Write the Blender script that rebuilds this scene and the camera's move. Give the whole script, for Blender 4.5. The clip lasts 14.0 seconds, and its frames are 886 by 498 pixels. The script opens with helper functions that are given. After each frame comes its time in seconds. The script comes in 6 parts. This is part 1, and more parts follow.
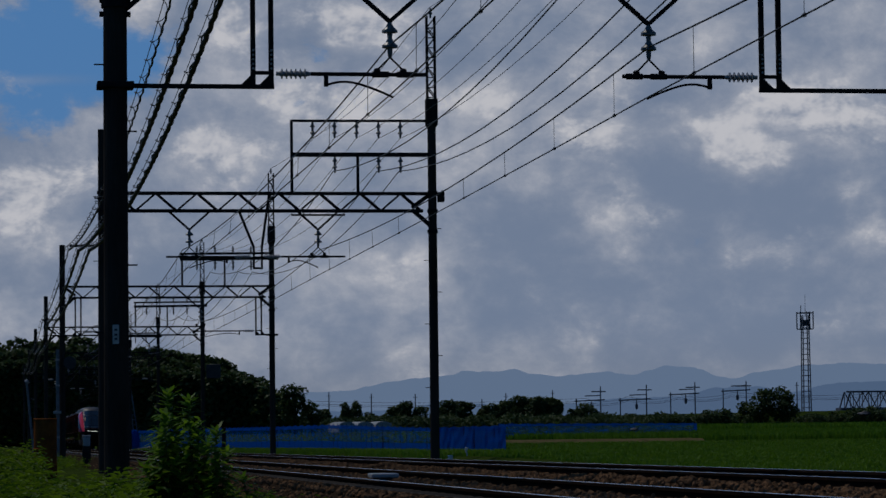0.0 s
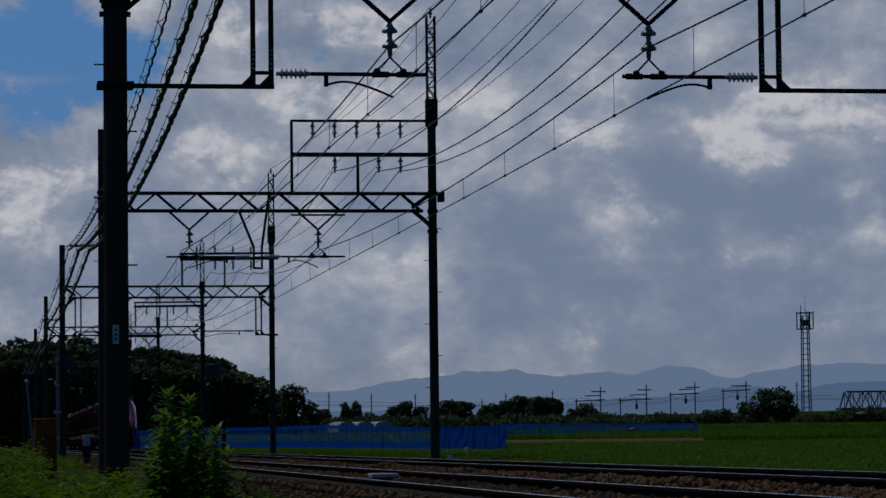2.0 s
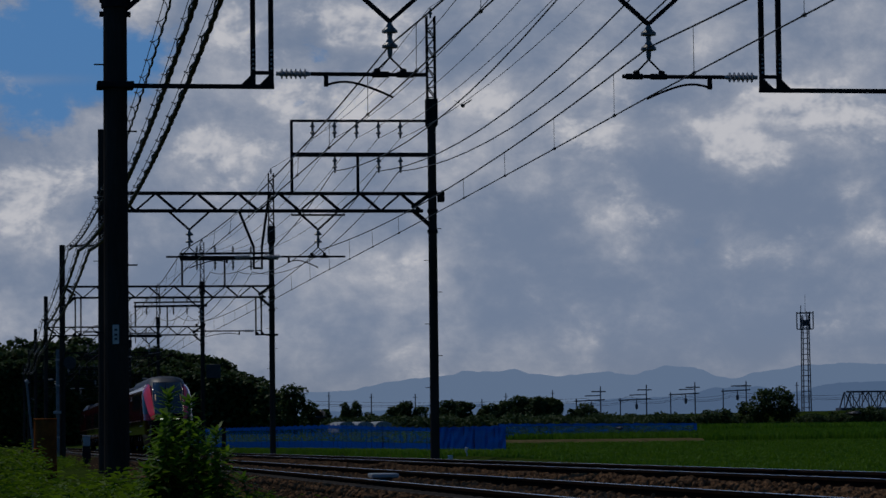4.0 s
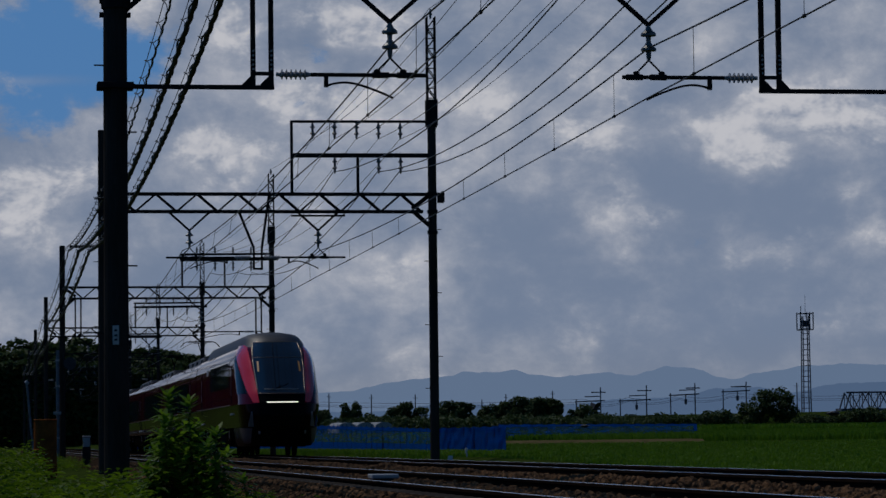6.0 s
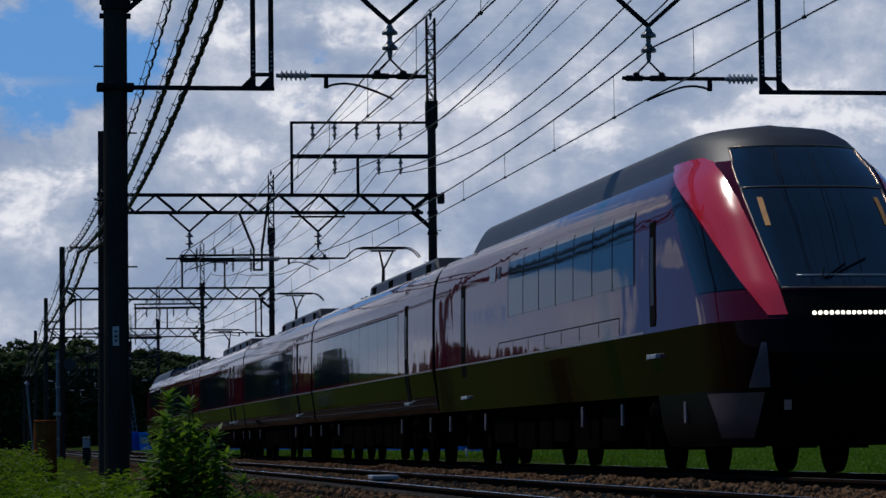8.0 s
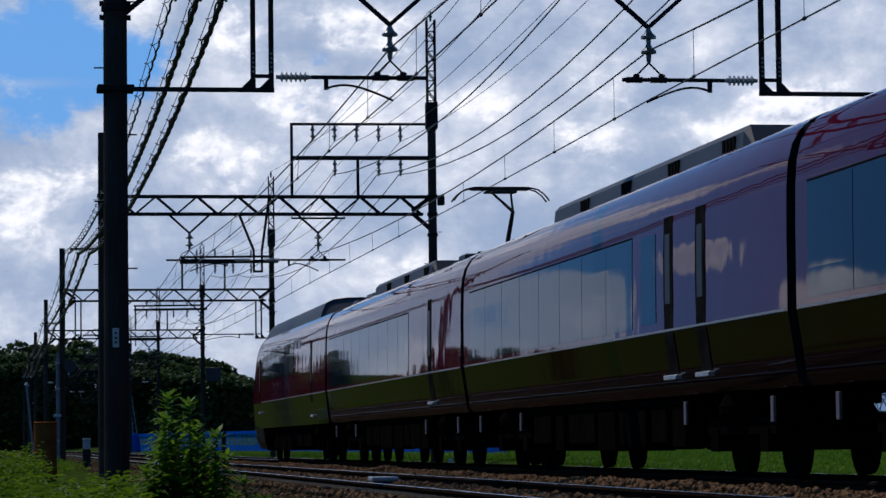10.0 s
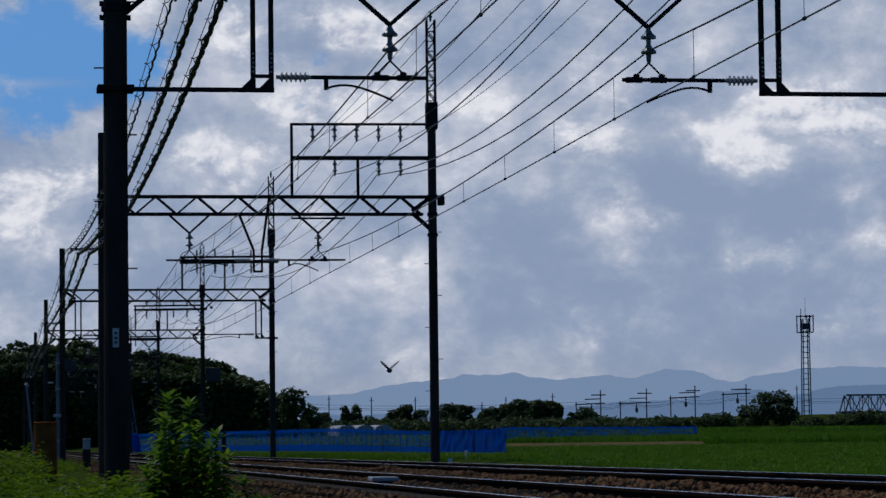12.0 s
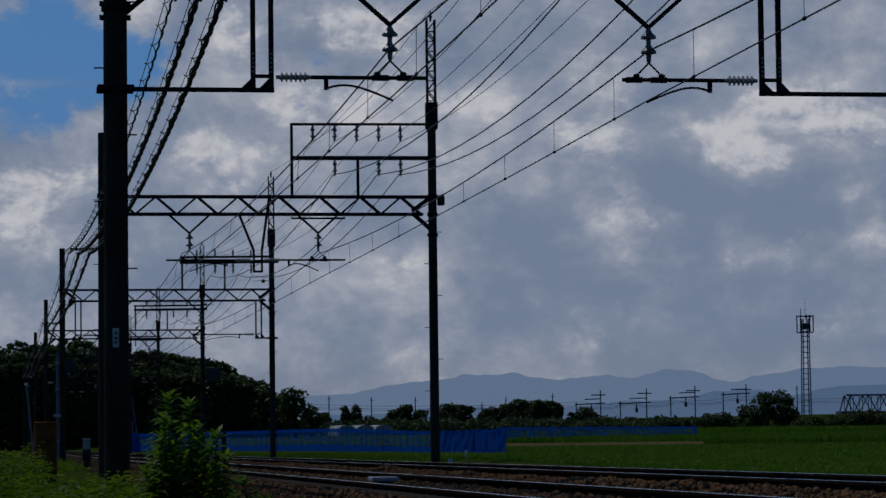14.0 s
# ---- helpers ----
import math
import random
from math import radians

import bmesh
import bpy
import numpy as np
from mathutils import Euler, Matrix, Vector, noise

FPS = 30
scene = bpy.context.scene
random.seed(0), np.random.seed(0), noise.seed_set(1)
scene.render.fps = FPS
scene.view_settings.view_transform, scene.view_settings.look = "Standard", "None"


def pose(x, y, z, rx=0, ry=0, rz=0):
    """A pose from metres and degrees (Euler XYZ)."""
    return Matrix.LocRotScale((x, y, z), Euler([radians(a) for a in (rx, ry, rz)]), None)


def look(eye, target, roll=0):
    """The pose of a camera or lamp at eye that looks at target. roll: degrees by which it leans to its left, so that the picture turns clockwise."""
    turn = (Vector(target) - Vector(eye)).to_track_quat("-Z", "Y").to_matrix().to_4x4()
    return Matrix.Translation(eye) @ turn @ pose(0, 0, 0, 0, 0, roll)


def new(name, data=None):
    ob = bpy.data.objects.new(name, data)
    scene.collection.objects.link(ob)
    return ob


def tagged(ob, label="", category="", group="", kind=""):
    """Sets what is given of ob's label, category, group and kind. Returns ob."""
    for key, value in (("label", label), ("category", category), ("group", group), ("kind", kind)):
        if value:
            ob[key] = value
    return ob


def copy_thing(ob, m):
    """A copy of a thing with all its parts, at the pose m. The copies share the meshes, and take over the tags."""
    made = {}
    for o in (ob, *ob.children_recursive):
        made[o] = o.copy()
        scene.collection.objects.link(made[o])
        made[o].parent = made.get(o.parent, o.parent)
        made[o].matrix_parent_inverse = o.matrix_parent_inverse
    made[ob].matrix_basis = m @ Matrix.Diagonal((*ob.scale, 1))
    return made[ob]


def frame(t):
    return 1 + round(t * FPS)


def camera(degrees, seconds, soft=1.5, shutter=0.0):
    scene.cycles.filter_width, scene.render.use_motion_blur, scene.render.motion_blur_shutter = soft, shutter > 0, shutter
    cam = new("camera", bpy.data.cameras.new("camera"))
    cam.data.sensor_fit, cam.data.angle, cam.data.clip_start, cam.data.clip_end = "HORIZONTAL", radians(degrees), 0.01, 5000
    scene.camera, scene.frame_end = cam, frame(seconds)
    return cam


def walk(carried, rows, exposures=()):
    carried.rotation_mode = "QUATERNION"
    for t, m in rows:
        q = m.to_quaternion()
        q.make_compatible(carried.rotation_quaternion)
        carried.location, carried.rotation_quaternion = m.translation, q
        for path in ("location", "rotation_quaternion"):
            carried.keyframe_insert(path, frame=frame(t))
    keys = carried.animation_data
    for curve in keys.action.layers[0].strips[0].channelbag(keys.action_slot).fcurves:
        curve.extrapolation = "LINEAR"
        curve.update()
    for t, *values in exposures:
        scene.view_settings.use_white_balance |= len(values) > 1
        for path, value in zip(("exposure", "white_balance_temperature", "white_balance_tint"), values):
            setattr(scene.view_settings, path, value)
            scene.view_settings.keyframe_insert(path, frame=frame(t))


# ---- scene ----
# ---- camera: a long lens on a tripod beside the line, settling by a hair's breadth ----
EXPO_0 = -1.0
cam = camera(17.78, 14.0, 1.5)
EYE = Vector((0.0, 0.0, 1.0))
YAW, PITCH = 8.95, 3.608


def aim(settle):
    """The camera's pose, tipped up by a small settling angle in degrees."""
    a, b = radians(YAW), radians(PITCH + settle)
    way = Vector((math.sin(a) * math.cos(b), math.cos(a) * math.cos(b), math.sin(b)))
    return look(EYE, EYE + way * 50, -0.65)


walk(cam, [(0.0, aim(-0.0686)), (3.0, aim(-0.0686)), (5.3, aim(-0.066)), (6.0, aim(-0.054)), (7.0, aim(-0.046)),
           (7.6, aim(-0.036)), (8.2, aim(-0.032)), (10.3, aim(0.0)), (12.0, aim(0.0)), (14.0, aim(0.0))],
     [(0.0, EXPO_0 - 0.1), (5.3, EXPO_0 - 0.08), (6.6, EXPO_0 - 0.05), (7.5, EXPO_0 + 0.12), (8.2, EXPO_0 + 0.78), (9.0, EXPO_0 + 0.95), (10.3, EXPO_0 + 0.95), (11.2, EXPO_0 + 0.8),
      (12.0, EXPO_0 + 0.55), (12.3, EXPO_0 + 0.25), (12.6, EXPO_0 + 0.04), (13.0, EXPO_0 - 0.05), (14.0, EXPO_0 - 0.1)])


def rail_z(y):
    """Height of the rail heads, which fall gently away from the camera."""
    return 0.58 - 0.0058 * y


TRACK_L, TRACK_R = 5.65, 9.47
GANTRIES = (40.2, 83.6, 133.3, 179.3, 229.5, 279.0, 329.0)
# ---- sky, sun ----
SUN_EL, SUN_AZ = 55.0, -40.0      # degrees above the horizon, degrees clockwise from the line's direction
sun = new("sun", bpy.data.lights.new("sun", "SUN"))
sun.data.energy, sun.data.angle, sun.data.color = 2.3, radians(0.6), (1.0, 0.95, 0.87)
_e, _a = radians(SUN_EL), radians(SUN_AZ)
sun_way = Vector((math.sin(_a) * math.cos(_e), math.cos(_a) * math.cos(_e), math.sin(_e)))
sun.matrix_basis = look(sun_way * 100, (0, 0, 0))

world = bpy.data.worlds.new("sky")
scene.world = world
world.use_nodes = True
wn, wl = world.node_tree.nodes, world.node_tree.links
wn.clear()


def wmath(op, a, b=None, c=None):
    n = wn.new("ShaderNodeMath")
    n.operation = op
    for i, v in enumerate((a, b, c)):
        if v is None:
            continue
        if isinstance(v, (int, float)):
            n.inputs[i].default_value = v
        else:
            wl.new(v, n.inputs[i])
    return n.outputs[0]


def wvec(op, a, b):
    n = wn.new("ShaderNodeVectorMath")
    n.operation = op
    for i, v in enumerate((a, b)):
        if isinstance(v, (tuple, Vector)):
            n.inputs[i].default_value = tuple(v)
        else:
            wl.new(v, n.inputs[i])
    return n.outputs["Value"] if op in ("DISTANCE", "DOT_PRODUCT") else n.outputs[0]


def wnoise(vec, scale, detail, rough, lac=2.0):
    n = wn.new("ShaderNodeTexNoise")
    wl.new(vec, n.inputs["Vector"])
    n.inputs["Scale"].default_value, n.inputs["Detail"].default_value = scale, detail
    n.inputs["Roughness"].default_value, n.inputs["Lacunarity"].default_value = rough, lac
    return n


def wramp(v, lo, hi, a=0.0, b=1.0):
    n = wn.new("ShaderNodeMapRange")
    n.interpolation_type = "SMOOTHSTEP"
    wl.new(v, n.inputs[0])
    for i, x in enumerate((lo, hi, a, b)):
        n.inputs[i + 1].default_value = x
    return n.outputs[0]


def wmix(f, a, b):
    n = wn.new("ShaderNodeMix")
    n.data_type = "RGBA"
    for s, v in ((n.inputs[0], f), (n.inputs[6], a), (n.inputs[7], b)):
        if isinstance(v, (int, float)):
            s.default_value = v
        elif isinstance(v, tuple):
            s.default_value = (*v, 1)
        else:
            wl.new(v, s)
    return n.outputs[2]


sky = wn.new("ShaderNodeTexSky")
sky.sky_type, sky.sun_disc = "NISHITA", False
sky.sun_elevation, sky.sun_rotation = radians(SUN_EL), radians(SUN_AZ)
sky.air_density, sky.dust_density, sky.ozone_density = 1.0, 0.6, 1.5
coord = wn.new("ShaderNodeTexCoord").outputs["Generated"]
tall = wvec("MULTIPLY", coord, (1.0, 1.0, 1.45))
swirl = wnoise(tall, 26.0, 3.0, 0.5).outputs["Color"]
swirl = wvec("MULTIPLY", wvec("SUBTRACT", swirl, (0.5, 0.5, 0.5)), (0.012, 0.012, 0.012))
bent = wvec("ADD", tall, swirl)
fine = wnoise(bent, 30.0, 10.0, 0.62).outputs["Fac"]
broad = wnoise(bent, 11.0, 4.0, 0.5).outputs["Fac"]


def dirn(az, el):
    """Unit-length way on the sky: degrees clockwise from the line, degrees above the horizon."""
    a, e = radians(az), radians(el)
    return Vector((math.sin(a) * math.cos(e), math.cos(a) * math.cos(e), 1.45 * math.sin(e)))


def puff(az, el, size, amount, wide=1.0):
    """A soft swelling of the cloud deck: its middle and half-width in degrees, and how much it adds."""
    d = wvec("DISTANCE", bent, dirn(az, el))
    return wmath("MULTIPLY", wramp(d, 0.0, radians(size), 1.0, 0.0), amount)


def total(items):
    s = items[0]
    for i in items[1:]:
        s = wmath("ADD", s, i)
    return s


heaps = [(11.7, 7.1, 1.0, 0.45), (12.3, 5.5, 0.9, 0.55), (11.6, 5.9, 0.9, 0.45), (14.2, 6.0, 0.9, 0.50), (14.9, 5.6, 0.9, 0.60), (15.5, 5.2, 0.7, 0.45), (15.8, 6.5, 1.0, 0.50), (16.7, 6.3, 1.1, 0.55),
         (17.7, 6.0, 1.1, 0.50), (14.3, 7.5, 0.5, 0.45), (10.0, 6.5, 0.8, 0.50), (9.2, 5.3, 0.8, 0.45), (6.7, 8.0, 1.1, 0.45), (4.9, 8.0, 1.0, 0.45), (7.8, 8.2, 1.1, 0.40), (3.9, 5.8, 0.8, 0.55), (4.8, 5.2, 1.0, 0.55),
         (1.3, 5.0, 1.1, 0.55), (0.4, 4.8, 1.1, 0.50), (0.4, 3.9, 0.9, 0.40), (2.8, 8.5, 0.7, 0.40), (8.0, 3.2, 0.9, 0.38), (7.2, 2.8, 0.8, 0.25), (13.4, 3.7, 1.3, 0.30), (15.1, 3.2, 0.9, 0.30), (12.2, 4.5, 0.7, 0.34),
         (6.3, 1.6, 0.9, 0.28), (8.0, 1.2, 0.8, 0.22), (12.7, 1.4, 2.0, 0.18), (17.2, 1.5, 1.5, 0.18), (17.6, 3.5, 0.8, 0.28), (6.2, 6.2, 1.2, 0.40), (7.3, 6.6, 1.0, 0.35), (5.6, 7.0, 0.9, 0.35)]
hollows = [(-9.5, 5.0, 6.0, -0.50), (9.2, 7.5, 1.8, -0.12), (13.2, 6.6, 1.2, -0.25), (13.6, 4.6, 1.8, -0.30), (10.8, 2.5, 2.6, -0.28), (16.2, 4.1, 1.5, -0.30), (15.6, 2.2, 2.3, -0.20), (7.4, 4.3, 1.3, -0.18), (3.6, 3.2, 2.3, -0.12),
           (0.4, 2.1, 1.7, -0.10), (11.3, 7.7, 1.0, -0.10), (10.9, 4.2, 1.3, -0.12)]
# low cumulus heaps standing in the blue beside the line, and the blue itself
banks = [(-6.5, 2.6, 1.8), (-9.0, 3.6, 1.6), (-11.5, 2.8, 1.7), (-14.0, 3.9, 1.5), (-17.0, 2.6, 1.8), (-21.0, 3.4, 2.2), (-27.0, 3.0, 2.6), (-35.0, 4.0, 3.5), (-48.0, 5.0, 5.0)]
gaps = [(-13.5, 5.5, 7.0, 1.30), (-20.0, 5.5, 12.0, 1.60), (-36.0, 10.0, 18.0, 1.10), (-60.0, 12.0, 22.0, 0.90), (-13.0, 17.0, 12.0, 1.40), (-22.0, 30.0, 18.0, 1.30), (0.8, 7.6, 3.2, 0.75), (2.6, 7.4, 1.8, 0.55), (1.0, 6.2, 1.4, 0.35),
        (5.0, 5.6, 0.45, 0.42), (6.5, 7.4, 0.6, 0.36), (6.6, 6.8, 0.5, 0.30), (4.4, 7.6, 0.6, 0.34), (6.0, 6.5, 0.5, 0.30), (11.4, 7.5, 0.45, 0.15)]
clear = wmath("SUBTRACT", total([puff(*p) for p in gaps]), total([puff(a, e, r, 2.6) for a, e, r in banks]))


def heads(vec):
    """Rounded cauliflower heads, high in their middles."""
    n = wn.new("ShaderNodeTexVoronoi")
    n.feature, n.normalize = "SMOOTH_F1", True
    wl.new(vec, n.inputs["Vector"])
    for k, x in (("Scale", 46.0), ("Detail", 3.0), ("Roughness", 0.6), ("Lacunarity", 2.3), ("Smoothness", 0.35)):
        n.inputs[k].default_value = x
    return wmath("SUBTRACT", 1.0, wmath("MULTIPLY", n.outputs["Distance"], 1.6))


knobs = heads(bent)
lit_side = wmath("ADD", 0.5, wmath("MULTIPLY", wmath("SUBTRACT", knobs, heads(wvec("ADD", bent, (-0.0025, 0.0, 0.0045)))), 2.2))
mass = total([puff(a, e, 1.45 * r, 0.85 * q) for a, e, r, q in heaps])
edge = wmath("ADD", wmath("ADD", mass, wmath("MULTIPLY", wmath("SUBTRACT", knobs, 0.5), 0.5)), wmath("MULTIPLY", wmath("SUBTRACT", fine, 0.5), 1.5))
crisp = wramp(edge, 0.2, 0.62)
bright = wmath("ADD", wmath("MULTIPLY", mass, 0.35), total([puff(*p) for p in hollows]))
# cover: cloud nearly everywhere, opening where the gaps are
sep = wn.new("ShaderNodeSeparateXYZ")
wl.new(coord, sep.inputs[0])
aloft = wmath("ADD", wramp(sep.outputs[2], 0.16, 0.25, 0.0, 0.95), wramp(sep.outputs[1], 0.78, 0.25, 0.0, 0.9))      # the deck thins out to blue overhead and away from the sun
streak = wmath("MULTIPLY", wramp(wmath("ABSOLUTE", wmath("SUBTRACT", wmath("ADD", sep.outputs[2], wmath("MULTIPLY", fine, 0.004)), 0.1235)), 0.0, 0.0028, 0.32, 0.0), wramp(sep.outputs[0], 0.045, 0.005))
cover = wramp(wmath("SUBTRACT", wmath("SUBTRACT", wmath("ADD", wmath("MULTIPLY", fine, 1.5), wmath("MULTIPLY", broad, 0.5)), clear), aloft), 0.42, 0.74)
shade = wmath("ADD", wmath("ADD", wmath("MULTIPLY", wmath("SUBTRACT", fine, 0.5), 1.5), wmath("MULTIPLY", wmath("SUBTRACT", broad, 0.5), 0.7)), bright)
tone = wmath("ADD", wramp(shade, -0.46, 0.92), wmath("MULTIPLY", crisp, wmath("ADD", 0.17, wmath("MULTIPLY", wmath("SUBTRACT", lit_side, 0.45), 0.8))))
tone = wramp(tone, 0.0, 1.0)
cloud = wmix(tone, (3.3, 4.3, 6.3), (10.4, 10.5, 11.3))
deep = wmix(0.82, sky.outputs[0], (0.9, 3.5, 8.6))
deep = wmix(wramp(sep.outputs[2], 0.14, 0.4, 0.0, 0.9), deep, (0.2, 0.62, 1.7))
deep = wmix(wramp(sep.outputs[1], 0.5, -0.4, 0.0, 0.7), deep, (0.3, 0.9, 2.2))
deep = wmix(wramp(sep.outputs[0], -0.06, -0.24, 0.0, 0.85), deep, (0.35, 1.7, 4.6))      # deeper blue beside the line
both = wmix(wmath("MAXIMUM", cover, streak), deep, cloud)
haze = wramp(sep.outputs[2], 0.0, 0.04, 0.5, 0.0)
both = wmix(haze, both, (3.6, 4.1, 5.2))
bg = wn.new("ShaderNodeBackground")
wl.new(both, bg.inputs[0])
bg.inputs[1].default_value = 0.1
wl.new(bg.outputs[0], wn.new("ShaderNodeOutputWorld").inputs[0])
# ---- materials ----


def material(name, colour, rough=0.6, metal=0.0, second=None, scale=3.0, bump=0.0, bump_scale=40.0, coat=0.0, vary=0.0, stretch=(1, 1, 1), fine=0.35, bump_detail=4.0):
    """A surface of one colour that drifts to a second at two scales, with relief and a little change from piece to piece."""
    m = bpy.data.materials.new(name)
    m.use_nodes = True
    nt = m.node_tree
    n, l = nt.nodes, nt.links
    b = n["Principled BSDF"]
    b.inputs["Roughness"].default_value, b.inputs["Metallic"].default_value = rough, metal
    if rough > 0.75:
        b.inputs["Specular IOR Level"].default_value = 0.0
    b.inputs["Coat Weight"].default_value, b.inputs["Coat Roughness"].default_value = coat, 0.03
    tc = n.new("ShaderNodeTexCoord")
    mp = n.new("ShaderNodeMapping")
    mp.inputs["Scale"].default_value = stretch
    l.new(tc.outputs["Object"], mp.inputs[0])
    second = second or tuple(c * 0.6 for c in colour)
    big, small = n.new("ShaderNodeTexNoise"), n.new("ShaderNodeTexNoise")
    for t, s, d in ((big, scale, 4), (small, scale * 9, 5)):
        t.inputs["Scale"].default_value, t.inputs["Detail"].default_value = s, d
        l.new(mp.outputs[0], t.inputs["Vector"])
    add = n.new("ShaderNodeMath")
    add.operation = "MULTIPLY_ADD"
    l.new(small.outputs[0], add.inputs[0])
    add.inputs[1].default_value = fine
    l.new(big.outputs[0], add.inputs[2])
    rg = n.new("ShaderNodeMapRange")
    rg.inputs[1].default_value, rg.inputs[2].default_value = 0.4 + fine * 0.4, 0.68 + fine * 0.55
    l.new(add.outputs[0], rg.inputs[0])
    mix = n.new("ShaderNodeMix")
    mix.data_type = "RGBA"
    mix.inputs[6].default_value, mix.inputs[7].default_value = (*colour, 1), (*second, 1)
    l.new(rg.outputs[0], mix.inputs[0])
    out = mix.outputs[2]
    if vary:
        info, hsv = n.new("ShaderNodeObjectInfo"), n.new("ShaderNodeHueSaturation")
        vr = n.new("ShaderNodeMapRange")
        vr.inputs[3].default_value, vr.inputs[4].default_value = 1 - vary, 1 + vary
        l.new(info.outputs["Random"], vr.inputs[0])
        l.new(vr.outputs[0], hsv.inputs["Value"])
        l.new(out, hsv.inputs["Color"])
        out = hsv.outputs[0]
    l.new(out, b.inputs["Base Color"])
    if bump:
        t, bp = n.new("ShaderNodeTexNoise"), n.new("ShaderNodeBump")
        t.inputs["Scale"].default_value, t.inputs["Detail"].default_value = bump_scale, bump_detail
        l.new(mp.outputs[0], t.inputs["Vector"])
        bp.inputs["Strength"].default_value, bp.inputs["Distance"].default_value = bump, 0.02
        l.new(t.outputs[0], bp.inputs["Height"])
        l.new(bp.outputs[0], b.inputs["Normal"])
    return m


def leafy(name, colour, second, through_light=0.3, rough=0.55):
    """Leaves: colour by clump and by leaf, some light shining through."""
    m = bpy.data.materials.new(name)
    m.use_nodes = True
    n, l = m.node_tree.nodes, m.node_tree.links
    b, o = n["Principled BSDF"], n["Material Output"]
    b.inputs["Roughness"].default_value, b.inputs["Specular IOR Level"].default_value = rough, 0.12
    g, tc, t = n.new("ShaderNodeNewGeometry"), n.new("ShaderNodeTexCoord"), n.new("ShaderNodeTexNoise")
    t.inputs["Scale"].default_value = 0.8
    l.new(tc.outputs["Object"], t.inputs["Vector"])
    ad = n.new("ShaderNodeMath")
    ad.operation = "MULTIPLY_ADD"
    l.new(g.outputs["Random Per Island"], ad.inputs[0])
    ad.inputs[1].default_value = 0.6
    l.new(t.outputs[0], ad.inputs[2])
    rg = n.new("ShaderNodeMapRange")
    rg.inputs[1].default_value, rg.inputs[2].default_value = 0.4, 1.2
    l.new(ad.outputs[0], rg.inputs[0])
    mix = n.new("ShaderNodeMix")
    mix.data_type = "RGBA"
    mix.inputs[6].default_value, mix.inputs[7].default_value = (*colour, 1), (*second, 1)
    l.new(rg.outputs[0], mix.inputs[0])
    l.new(mix.outputs[2], b.inputs["Base Color"])
    tr, ms = n.new("ShaderNodeBsdfTranslucent"), n.new("ShaderNodeMixShader")
    l.new(mix.outputs[2], tr.inputs[0])
    ms.inputs[0].default_value = through_light
    l.new(b.outputs[0], ms.inputs[1])
    l.new(tr.outputs[0], ms.inputs[2])
    l.new(ms.outputs[0], o.inputs[0])
    return m


def glowing(name, colour, strength):
    m = bpy.data.materials.new(name)
    m.use_nodes = True
    b = m.node_tree.nodes["Principled BSDF"]
    b.inputs["Base Color"].default_value = (*colour, 1)
    b.inputs["Specular IOR Level"].default_value = 0.0
    b.inputs["Emission Color"].default_value, b.inputs["Emission Strength"].default_value = (*colour, 1), strength
    return m


steel = material("galvanised_steel_dark", (0.018, 0.018, 0.02), 0.8, 0.0, (0.034, 0.031, 0.03), 6)
concrete = material("weathered_concrete", (0.056, 0.046, 0.04), 0.85, 0, (0.03, 0.025, 0.022), 2, 0.15, 60, stretch=(1, 1, 0.25))
porcelain = material("glazed_insulator", (0.10, 0.09, 0.085), 0.35, 0, (0.2, 0.2, 0.2), 8)
pale_porcelain = material("pale_insulator", (0.32, 0.32, 0.33), 0.35, 0, (0.3, 0.3, 0.3), 8)
wire_mat = material("tarnished_copper_wire", (0.03, 0.028, 0.03), 0.5, 0.5, (0.05, 0.04, 0.035), 2)
cable_mat = material("black_cable_sheath", (0.02, 0.02, 0.022), 0.6, 0, (0.035, 0.035, 0.035), 4)
plate_white = material("enamel_plate", (0.6, 0.6, 0.58), 0.5, 0, (0.4, 0.4, 0.38), 5)
ink = material("black_marking", (0.02, 0.02, 0.02), 0.6)
rail_side = material("rusty_rail", (0.016, 0.011, 0.009), 0.8, 0, (0.026, 0.015, 0.01), 4, 0.1)
rail_top = material("worn_rail_head", (0.7, 0.7, 0.72), 0.25, 1.0, (0.55, 0.54, 0.53), 3, stretch=(1, 0.05, 1))
sleeper_mat = material("concrete_sleeper", (0.09, 0.08, 0.07), 0.9, 0, (0.05, 0.042, 0.036), 5, vary=0.2)
ballast_mat = material("ballast_bed", (0.045, 0.03, 0.02), 0.95, 0, (0.016, 0.011, 0.008), 6, 0.8, 22)
stone_mat = material("ballast_stone", (0.21, 0.115, 0.06), 0.9, 0, (0.07, 0.038, 0.02), 12, 0.2, 60, vary=0.4)
soil = material("soil_and_grass", (0.03, 0.05, 0.009), 0.95, 0, (0.042, 0.062, 0.012), 0.35, 0.5, 6)


